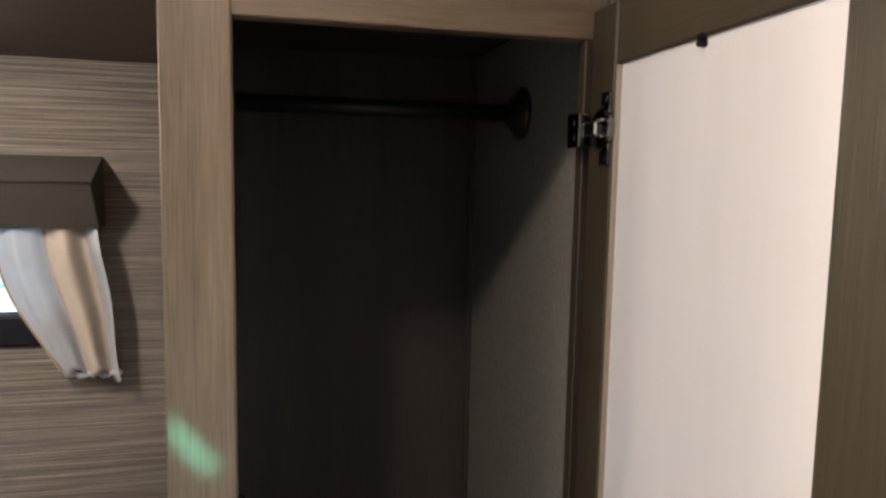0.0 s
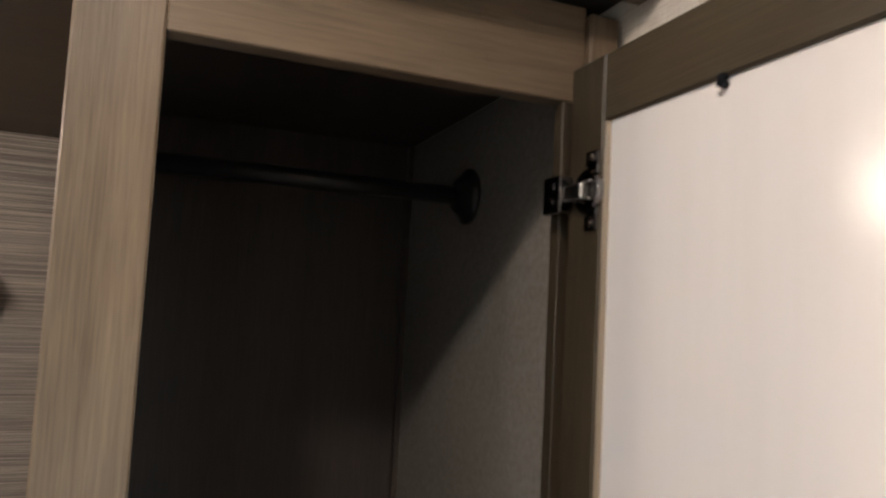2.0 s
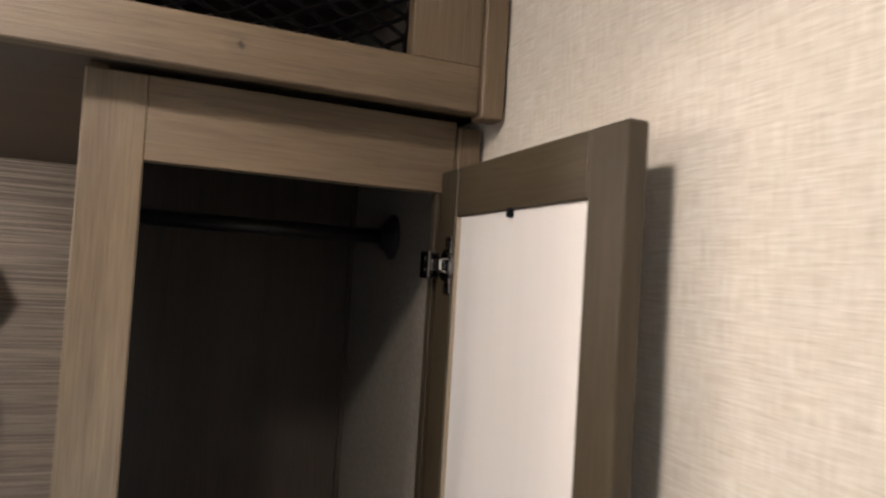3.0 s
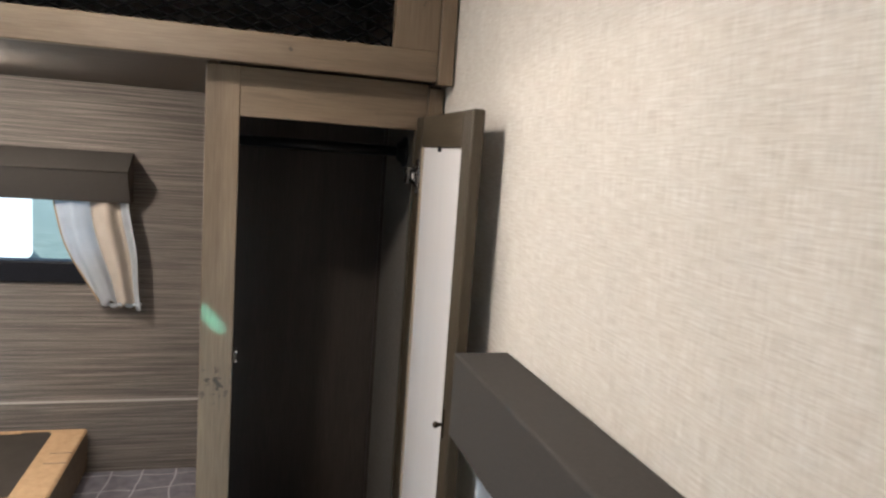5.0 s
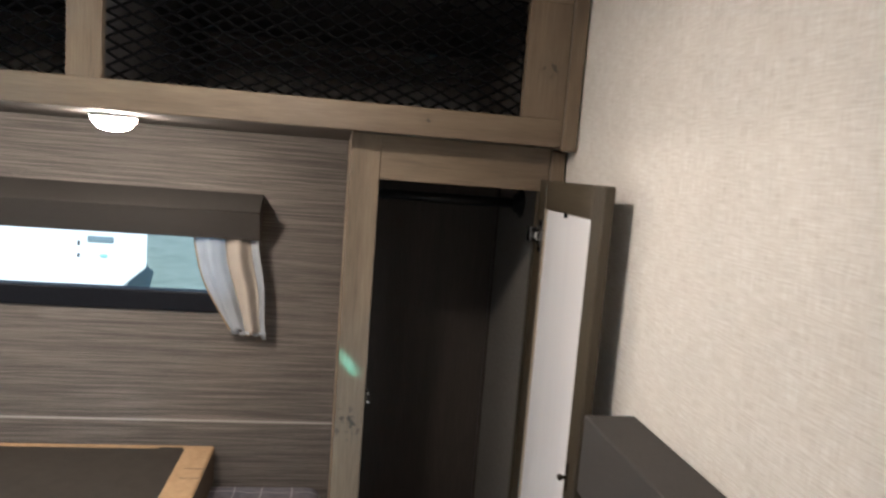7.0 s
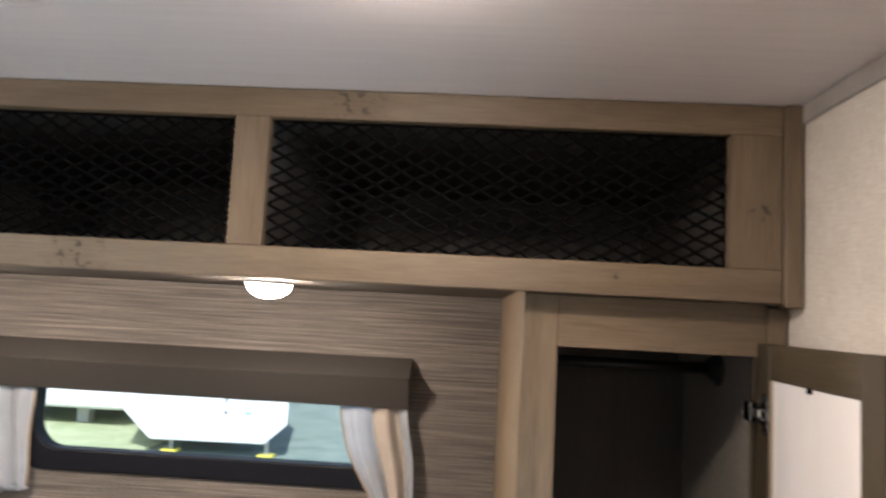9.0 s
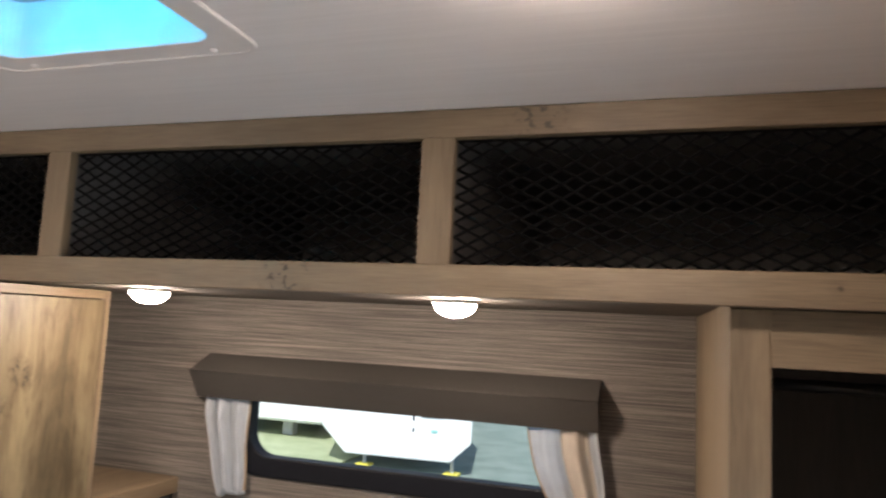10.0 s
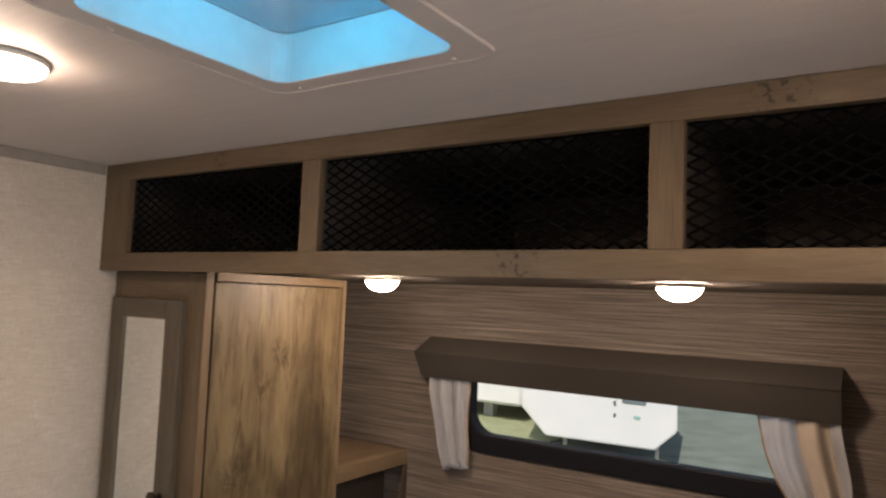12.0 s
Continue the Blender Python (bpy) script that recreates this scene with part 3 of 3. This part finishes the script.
part("filler_strip", B(-0.0305, -0.004, YW - 0.006, YW + T, 0.0, 1.794, bevel=0.0015), wood_v, wardrobe)
part("bottom_rail", B(-0.340, -0.050, YW + 0.0004, YW + T, 0.70, ZF, bevel=0.001), wood_h, wardrobe)
part("side_panel", B(-0.391, -0.376, YW + T, Y_REAR - 0.001, 0.0, 1.809), wood_v, wardrobe)
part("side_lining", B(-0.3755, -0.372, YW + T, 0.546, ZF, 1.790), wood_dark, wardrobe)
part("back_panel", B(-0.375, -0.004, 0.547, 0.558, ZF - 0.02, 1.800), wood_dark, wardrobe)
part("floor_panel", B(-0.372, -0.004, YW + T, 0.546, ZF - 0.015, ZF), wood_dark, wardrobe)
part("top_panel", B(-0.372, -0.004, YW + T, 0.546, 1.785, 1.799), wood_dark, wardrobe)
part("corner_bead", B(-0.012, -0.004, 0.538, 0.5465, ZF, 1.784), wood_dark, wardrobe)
part("side_facing", B(-0.004, -0.0005, YW + T, 0.546, ZF, 1.784), shaded_linen, wardrobe, "linen-covered wardrobe side with shade put into its grey")

# catch on the stile
catch = part("catch", B(-0.3398, -0.334, YW + 0.006, YW + T + 0.008, 1.308, 1.330, bevel=0.001), bronze, wardrobe)
for z in (1.311, 1.327):
    part("roller", cyl(bmesh.new(), (-0.334, YW + 0.005, z), (-0.334, YW + 0.014, z), 0.002, n=12), steel, catch)

rod = thing("closet_rod", (-0.19, 0.33, 1.684), "black tubular closet rod with round end flanges", "closet rod")
part("tube", cyl(bmesh.new(), (-0.3719, 0.33, 1.684), (-0.0045, 0.33, 1.684), 0.0105, n=20), black_rod, rod, smooth=True)
part("flange", lathe(bmesh.new(), (-0.0042, 0.33, 1.684), [(0.033, 0), (0.033, -0.004), (0.024, -0.009), (0.018, -0.018), (0.013, -0.02)], axis="x"), black_rod, rod, smooth=True)
part("flange", lathe(bmesh.new(), (-0.3718, 0.33, 1.684), [(0.033, 0), (0.033, 0.004), (0.024, 0.009), (0.018, 0.018), (0.013, 0.02)], axis="x"), black_rod, rod, smooth=True)

# door: hinged on the right, standing square to the front
DX0, DX1, DY0, DY1, DZ0, DZ1 = -0.050, -0.033, -0.274, 0.038, 0.72, 1.742
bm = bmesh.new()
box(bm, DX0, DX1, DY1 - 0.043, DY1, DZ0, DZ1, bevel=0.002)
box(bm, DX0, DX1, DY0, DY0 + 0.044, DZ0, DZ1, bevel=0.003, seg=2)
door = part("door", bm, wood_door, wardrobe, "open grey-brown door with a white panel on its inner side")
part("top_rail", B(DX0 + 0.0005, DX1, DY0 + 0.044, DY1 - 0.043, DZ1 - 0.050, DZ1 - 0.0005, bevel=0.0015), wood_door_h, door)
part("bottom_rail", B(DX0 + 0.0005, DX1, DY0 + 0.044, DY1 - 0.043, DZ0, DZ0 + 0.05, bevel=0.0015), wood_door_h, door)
part("white_panel", B(DX0 + 0.004, DX0 + 0.008, DY0 + 0.0435, DY1 - 0.0425, DZ0 + 0.05, DZ1 - 0.05), white_panel, door, "glossy white back panel")
part("mirror", B(DX0 + 0.009, DX0 + 0.012, DY0 + 0.0435, DY1 - 0.0425, DZ0 + 0.05, DZ1 - 0.05), mirror_silver, door, "mirror on the outer side")
part("bead", B(DX0 + 0.0005, DX0 + 0.006, DY1 - 0.0475, DY1 - 0.0435, DZ0 + 0.05, DZ1 - 0.05, bevel=0.001), bead_tan, door, "tan bead beside the panel")
bm = box(bmesh.new(), DX0 - 0.001, DX0 + 0.004, -0.119, -0.113, DZ1 - 0.052, DZ1 - 0.048, bevel=0.001)
cyl(bm, (DX0 - 0.001, -0.116, DZ1 - 0.054), (DX0 + 0.004, -0.116, DZ1 - 0.054), 0.0026, n=12)
part("panel_clip", bm, black_plastic, door, "small black retaining clip")
bm = box(bmesh.new(), DX0 - 0.003, DX0 - 0.0001, -0.246, -0.242, 1.290, 1.332, bevel=0.001)
lathe(bm, (DX0 - 0.003, -0.244, 1.310), [(0.0025, 0), (0.0025, -0.004), (0.0048, -0.007), (0.0048, -0.010), (0.002, -0.0125)], n=14, axis="x")
part("catch_strike", bm, bronze, door, "bronze spear of the catch")


def hinge(z):
    """A cup hinge: winged plate, cup, arm and screws on the door, and a slotted foot on the frame."""
    bm = bmesh.new()
    for d in (-1, 1):
        box(bm, DX0 - 0.0032, DX0 - 0.0002, -0.004, 0.0115, z + d * 0.0235 - 0.0055, z + d * 0.0235 + 0.0055, bevel=0.0014, seg=2)
        lathe(bm, (DX0 - 0.0032, 0.0035, z + d * 0.0235), [(0.0036, 0), (0.0036, -0.0012), (0.0018, -0.0020)], n=12, axis="x")
    box(bm, DX0 - 0.003, DX0 - 0.0002, -0.004, 0.008, z - 0.019, z + 0.019, bevel=0.001)
    lathe(bm, (DX0 - 0.0002, 0.0075, z), [(0.0165, 0), (0.0165, -0.0035), (0.0145, -0.0050), (0.0115, -0.0050), (0.0105, -0.0020)], n=28, axis="x")
    part("hinge", bm, nickel_dark, door, "polished nickel cup hinge")
    bm = box(bmesh.new(), DX0 - 0.0105, DX0 - 0.0030, 0.0055, 0.031, z - 0.0062, z + 0.0062, bevel=0.0025, seg=3)
    box(bm, DX0 - 0.0085, DX0 - 0.0030, -0.002, 0.008, z - 0.0075, z - 0.0052, bevel=0.0006)
    box(bm, DX0 - 0.0085, DX0 - 0.0030, -0.002, 0.008, z + 0.0052, z + 0.0075, bevel=0.0006)
    part("hinge_arm", bm, steel, door, "bright hinge arm")
    bm = box(bmesh.new(), DX0 - 0.0135, DX0 - 0.0005, 0.0295, 0.053, z - 0.0145, z + 0.0145, bevel=0.0020, seg=2)
    for d in (-0.008, 0.004):
        box(bm, DX0 - 0.0142, DX0 - 0.0134, 0.036, 0.041, z + d, z + d + 0.005, bevel=0.0003)
    part("hinge_foot", bm, nickel_dark, wardrobe, "dark nickel hinge foot on the frame")


hinge(1.643)
hinge(0.86)

# ---------------------------------------------------------------- left wardrobe, door closed
left = thing("wardrobe", (-2.15, 0.3, 0.0), "oak-laminate corner wardrobe with a closed mirror door", "wardrobe")
part("right_stile", B(-2.020, -1.951, YW, YW + T, 0.0, 1.800, bevel=0.0015), wood_v, left)
part("left_stile", B(-W + 0.001, -2.310, YW, YW + T, 0.0, 1.800, bevel=0.0015), wood_v, left)
part("top_rail", B(-2.310, -2.020, YW + 0.0004, YW + T, 1.715, 1.800, bevel=0.001), wood_h, left)
part("edge_strip", B(-1.952, -1.9455, YW - 0.002, YW + 0.022, 0.0, 1.805, bevel=0.0015), wood_v, left, "pale edge strip")
part("top_trim", B(-1.951, -1.9465, YW + 0.032, 0.554, 1.782, 1.8055, bevel=0.001), wood_y, left, "thin strip along the top of the side panel")
part("side_panel", B(-1.965, -1.950, YW + T + 0.012, 0.570, 0.0, 1.779, bevel=0.001), wood_panel, left, "knotty oak-plank side panel")
part("back_edge_strip", B(-1.953, -1.9478, 0.556, 0.571, 0.0, 1.8055, bevel=0.001), wood_v, left)
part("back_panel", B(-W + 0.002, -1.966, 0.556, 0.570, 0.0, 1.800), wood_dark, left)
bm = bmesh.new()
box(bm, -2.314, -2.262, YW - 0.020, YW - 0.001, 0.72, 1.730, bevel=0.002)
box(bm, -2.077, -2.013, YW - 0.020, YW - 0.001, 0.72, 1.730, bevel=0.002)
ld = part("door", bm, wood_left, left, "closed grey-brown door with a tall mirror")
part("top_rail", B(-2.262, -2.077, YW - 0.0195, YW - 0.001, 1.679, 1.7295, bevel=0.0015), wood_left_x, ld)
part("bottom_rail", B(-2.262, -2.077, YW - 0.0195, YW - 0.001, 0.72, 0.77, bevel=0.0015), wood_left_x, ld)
part("mirror", B(-2.2625, -2.0765, YW - 0.013, YW - 0.008, 0.7695, 1.6795), mirror_silver, ld, "tall bright mirror")
part("knob", lathe(bmesh.new(), (-2.050, YW - 0.020, 1.244), [(0.009, 0), (0.006, -0.006), (0.006, -0.014), (0.015, -0.020), (0.016, -0.026), (0.010, -0.031), (0.002, -0.032)], axis="y"), bronze, ld, "dark bronze knob", smooth=True)

# open cubby with a shelf behind the left wardrobe
cubby = thing("corner_shelf", (-2.14, 0.75, 0.0), "oak corner shelf over a dark cubby between wardrobe and wall", "shelf")
part("shelf_board", B(-W + 0.002, -1.952, 0.5715, Y_REAR - 0.001, 1.182, 1.230, bevel=0.002), wood_y, cubby)
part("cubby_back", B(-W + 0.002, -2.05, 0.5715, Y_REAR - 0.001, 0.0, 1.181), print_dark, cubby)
part("edge_strip", B(-1.962, -1.951, Y_REAR - 0.022, Y_REAR - 0.001, 0.0, 1.181), wood_dark, cubby)

# ---------------------------------------------------------------- rear window, valance, curtains


def rear(u, v, w):
    return (u, w, v)


window = thing("window_1", (-1.245, Y_REAR, WZ0), "wide low window with a black rounded frame", "window")
window["kind"] = "structure"
part("window_frame", ring(bmesh.new(), outline(-1.762, -0.645, 1.264, 1.625, 0.095, 8), outline(-1.702, -0.705, 1.324, 1.565, 0.075, 8), Y_REAR - 0.010, Y_REAR + 0.045, rear), black_plastic, window, soft=0.006)
bm = bmesh.new()
pts = outline(-1.703, -0.704, 1.323, 1.566, 0.074, 8)
bm.faces.new([bm.verts.new((u, Y_REAR + 0.020, v)) for u, v in pts])
bmesh.ops.solidify(bm, geom=bm.faces[:], thickness=0.004)
pane = part("pane", bm, glass_window, window, "lightly tinted glass")
pane.visible_shadow = False

valance = thing("window_valance", (-1.245, Y_REAR, 1.50), "charcoal fabric-covered valance box over the wide window", "valance")
SECTION = [(1.495, 0.888), (1.580, 0.836), (1.630, 0.939), (1.616, 0.939), (1.572, 0.850), (1.495, 0.898)]
part("box", prism(bmesh.new(), SECTION, -1.872, -0.631, lambda x, v, w: (x, w, v)), fabric_valance, valance, soft=0.002)
END = [(1.496, 0.8985), (1.571, 0.8515), (1.614, 0.9385), (1.496, 0.9385)]
for x in (-1.871, -0.642):
    part("end_board", prism(bmesh.new(), END, x, x + 0.010, lambda u, v, w: (u, w, v)), fabric_valance, valance)
part("piping", cyl(bmesh.new(), (-1.870, 0.8362, 1.5805), (-0.633, 0.8362, 1.5805), 0.0022, n=8), fabric_valance, valance, smooth=True)


def curtain(name, top, bottom, z_tip, flip, label):
    """A short curtain gathered to a tied tail; top and bottom are ranges of x."""
    n, m = 44, 26
    verts, faces = [], []
    for j in range(m + 1):
        v = j / m
        ease = v ** 1.6
        x0 = top[0] + (bottom[0] - top[0]) * ease
        x1 = top[1] + (bottom[1] - top[1]) * v ** 0.9
        for i in range(n + 1):
            u = i / n
            s = 1 - u if flip else u
            fold = math.cos(2 * math.pi * (2.4 * s ** 1.3 + 0.1)) * (0.35 + 0.65 * s)
            fine = math.sin(2 * math.pi * (6.1 * s + 0.3 + 0.4 * v)) * 0.12
            puff = min(1.0, 0.35 + 2.2 * v)
            y = 0.914 - 0.012 * puff + 0.023 * puff * (1 - 0.25 * v) * (fold + fine) * 0.9 + 0.006 * v
            wob = 0.003 * math.sin(9 * v + 3 * s)
            z = 1.545 + (z_tip - 1.545) * v + (0.010 * math.sin(5 * math.pi * u) + 0.018 * (s - 0.6)) * (v ** 4) * (-1)
            verts.append((x0 + (x1 - x0) * u + wob, y, z))
    for j in range(m):
        for i in range(n):
            a = j * (n + 1) + i
            faces.append((a, a + 1, a + n + 2, a + n + 1))
    th = thing(name, (sum(bottom) / 2, 0.91, z_tip), label, "curtain", "curtains of the wide window")
    me = bpy.data.meshes.new("cloth")
    me.from_pydata(verts, [], faces)
    me.materials.append(cloth_curtain)
    me.materials.append(cloth_fold_shade)
    for k, p in enumerate(me.polygons):
        p.use_smooth = True
        u = (k % n) / n
        u = 1 - u if flip else u
        # fold shade painted as a beige band down the right-hand curtain only
        p.material_index = 1 if not flip and 0.44 < u < 0.86 else 0
    ob = new("cloth", me)
    ob.parent = th
    ob.matrix_parent_inverse = Matrix.Translation(th.location).inverted()
    mod = ob.modifiers.new("thick", "SOLIDIFY")
    mod.thickness = 0.0015
    edge = n if flip else 0
    bm = bmesh.new()
    for j in range(m):
        a, b = Vector(verts[j * (n + 1) + edge]), Vector(verts[(j + 1) * (n + 1) + edge])
        cyl(bm, a, b, 0.0032, n=6, caps=False)
    part("edging", bm, cloth_trim, th, "tan stitched edging")
    bm = bmesh.new()
    for k in range(5):
        x = bottom[0] + (bottom[1] - bottom[0]) * (0.15 + 0.18 * k)
        bmesh.ops.create_icosphere(bm, subdivisions=2, radius=0.011, matrix=Matrix.Translation((x, 0.915, z_tip + 0.003 - 0.004 * (k % 2))) @ Matrix.Diagonal((1.1, 0.9, 0.6, 1)))
    part("gather", bm, cloth_curtain, th, "gathered tail", smooth=True)


curtain("curtain", (-0.832, -0.640), (-0.712, -0.600), 1.208, False, "cream curtain gathered to a tail beside the wide window")
curtain("curtain", (-1.842, -1.695), (-1.772, -1.692), 1.212, True, "narrow cream curtain gathered to a tail beside the wide window")

# ---------------------------------------------------------------- side window with its valance


def side(u, v, w):
    return (w, u, v)


window2 = thing("window_2", (0.0, (SY0 + SY1) / 2, SZ0), "side window with a black rounded frame", "window")
window2["kind"] = "structure"
part("window_frame", ring(bmesh.new(), outline(SY0 - 0.03, SY1 + 0.03, SZ0 - 0.03, SZ1 + 0.03, 0.085, 8), outline(SY0 + 0.03, SY1 - 0.03, SZ0 + 0.03, SZ1 - 0.03, 0.05, 8), -0.016, 0.045, side), black_plastic, window2, soft=0.006)
pane = part("pane", B(0.02, 0.024, SY0 + 0.031, SY1 - 0.031, SZ0 + 0.031, SZ1 - 0.031), glass_window, window2, "lightly tinted glass")
pane.visible_shadow = False
valance2 = thing("window_valance", (0.0, -0.85, 1.335), "charcoal fabric-covered valance box on the side wall", "valance")
bm = box(bmesh.new(), -0.072, -0.058, -1.36, -0.338, 1.335, 1.4395)
part("front_board", bm, fabric_valance, valance2, soft=0.004)
part("top_board", B(-0.0719, -0.001, -1.36, -0.338, 1.4285, 1.442, bevel=0.003, seg=2), fabric_valance, valance2)
part("end_board", B(-0.0575, -0.001, -0.352, -0.3385, 1.335, 1.428), fabric_valance, valance2)
part("end_board", B(-0.0575, -0.001, -1.36, -1.346, 1.335, 1.428), fabric_valance, valance2)

# its curtain, drawn to the far end
verts, faces = [], []
for j in range(17):
    for i in range(31):
        u, v = i / 30, j / 16
        verts.append((-0.036 + 0.012 * math.sin(u * 2 * math.pi * 3.5 + 0.5 * v), -0.362 - (0.16 - 0.05 * v) * u, 1.42 - 0.55 * v))
for j in range(16):
    for i in range(30):
        a = j * 31 + i
        faces.append((a, a + 1, a + 32, a + 31))
curt2 = thing("curtain", (-0.036, -0.43, 0.87), "cream curtain hanging beside the side window", "curtain")
me = bpy.data.meshes.new("cloth")
me.from_pydata(verts, [], faces)
me.materials.append(cloth_curtain)
for p in me.polygons:
    p.use_smooth = True
ob = new("cloth", me)
ob.parent = curt2
ob.matrix_parent_inverse = Matrix.Translation(curt2.location).inverted()
ob.modifiers.new("thick", "SOLIDIFY").thickness = 0.0015

# ---------------------------------------------------------------- bed and the box on it
bed = thing("bed", (-1.17, 0.0, 0.0), "bed with a grey plaid cover against the striped wall", "bed")
part("base", B(-1.90, -0.44, -1.00, 0.92, 0.0, 0.42, bevel=0.004), wood_h, bed)
part("mattress", B(-1.93, -0.412, -1.02, 0.925, 0.421, 0.66, bevel=0.05, seg=4), fabric_plaid, bed, smooth=True)
cover = bmesh.new()
box(cover, -1.935, -0.408, -1.03, 0.930, 0.60, 0.730, bevel=0.045, seg=5)
part("plaid_cover", cover, fabric_plaid, bed, "grey plaid cover with pale lines", smooth=True)

BX0, BX1, BY0, BY1, BZ0, BZ1 = -1.52, -0.742, 0.365, 0.925, 0.7305, 0.846
carton = thing("cardboard_box", ((BX0 + BX1) / 2, (BY0 + BY1) / 2, BZ0), "flat brown cardboard carton with a dark printed panel, on the bed", "box")
part("carton_body", B(BX0, BX1, BY0, BY1, BZ0, BZ1, bevel=0.004, seg=2), cardboard, carton)
part("lid_flap", B(BX0 + 0.004, BX1 - 0.004, BY0 + 0.004, BY1 - 0.004, BZ1, BZ1 + 0.003, bevel=0.001), cardboard, carton)
# sheet over the carton's side, its shade put into a darker brown
part("side_shade_sheet", B(BX1 - 0.0005, BX1 + 0.0004, BY0 + 0.008, BY1 - 0.008, BZ0 + 0.006, BZ1 - 0.006), cardboard_shaded, carton, "dark brown sheet that puts shade into the carton side's colour")
part("side_label", B(BX1 + 0.0001, BX1 + 0.0010, 0.44, 0.475, BZ0 + 0.012, BZ1 - 0.012), print_dark, carton)
ink = part("printed_panel", B(BX0 + 0.06, -0.825, 0.535, 0.895, BZ1 + 0.003, BZ1 + 0.0038), print_dark, carton, "dark printed rectangle")
part("printed_tab", B(-0.90, -0.832, 0.895, 0.905, BZ1 + 0.003, BZ1 + 0.0038), print_dark, carton)
for y in (0.70, 0.76):
    part("crease", B(BX1 - 0.055, BX1 - 0.003, y, y + 0.003, BZ1 + 0.003, BZ1 + 0.0036), wood_dark, carton)
word = bpy.data.curves.new("lettering", "FONT")
word.body = "conne"
word.size = 0.085
word.extrude = 0.0004
word.space_character = 1.1
tmp = bpy.data.objects.new("lettering_tmp", word)
scene.collection.objects.link(tmp)
letters_mesh = bpy.data.meshes.new_from_object(tmp.evaluated_get(bpy.context.evaluated_depsgraph_get()))
bpy.data.objects.remove(tmp)
letters_mesh.materials.clear()
letters_mesh.materials.append(print_dark)
letters = new("lettering", letters_mesh)
letters.parent = carton
letters.matrix_parent_inverse = Matrix.Translation(carton.location).inverted()
letters.matrix_basis = pose(-0.840, 0.512, BZ1 + 0.0036, 0, 0, 180)
part("printed_mark", B(-1.145, -1.095, 0.475, 0.515, BZ1 + 0.003, BZ1 + 0.0038), print_dark, carton)

# ---------------------------------------------------------------- outside
GZ = -0.50
setting("ground", B(-400, 400, -400, 400, GZ - 0.5, GZ), asphalt, "grey asphalt lot in sunlight", "ground")
setting("grass_verge", B(-90, -5.2, 6.0, 15, GZ + 0.002, GZ + 0.03), gravel_pale, "dry yellow-green grass verge", "grass")
TY = 9.0
trailer = thing("travel_trailer", (-4.3, TY + 3, GZ), "white parked travel trailer with chamfered front corners", "trailer")
sec = [(-5.53, 0.10), (-5.10, -0.30), (-3.40, -0.28), (-3.08, 0.02), (-3.08, 2.5), (-3.3, 2.75), (-5.3, 2.75), (-5.53, 2.5)]
part("body", prism(bmesh.new(), [(z, x) for x, z in sec], TY, TY + 6, lambda y, z, x: (-4.3 + (x + 4.3) * (1 - 0.02 * (y - TY)) - 0.40 * (y - TY), y, z)), trailer_white, trailer, soft=0.03)
part("front_window", B(-3.88, -3.53, TY - 0.02, TY + 0.01, 0.345, 0.435, bevel=0.01), trailer_dark, trailer)
for x in (-3.81, -3.64):
    part("marker_plate", B(x - 0.035, x + 0.035, TY - 0.015, TY + 0.01, 0.60, 0.67, bevel=0.01), trailer_teal, trailer)
part("socket", B(-3.71, -3.61, TY - 0.015, TY + 0.01, 0.13, 0.18, bevel=0.01), trailer_teal, trailer)
part("latch", B(-4.01, -3.98, TY - 0.015, TY + 0.01, 0.12, 0.18, bevel=0.005), black_plastic, trailer)
part("latch", B(-4.01, -3.98, TY - 0.015, TY + 0.01, 0.29, 0.36, bevel=0.005), black_plastic, trailer)
for x in (-4.85, -3.42):
    part("jack", cyl(bmesh.new(), (x, TY + 0.2, GZ + 0.05), (x, TY + 0.2, -0.25), 0.03, n=12), jack_grey, trailer)
    part("jack_pad", B(x - 0.11, x + 0.11, TY + 0.09, TY + 0.31, GZ, GZ + 0.05, bevel=0.01), jack_yellow, trailer)
car = thing("parked_trailer", (-8.5, 11.0, GZ), "second white trailer parked on the lot", "trailer")
part("body", B(-13.0, -6.3, 10.5, 13, -0.17, 2.6, bevel=0.05), trailer_white, car)
for x in (-11.5, -7.2):
    part("support", B(x - 0.1, x + 0.1, 10.9, 11.1, GZ, -0.165), jack_grey, car)
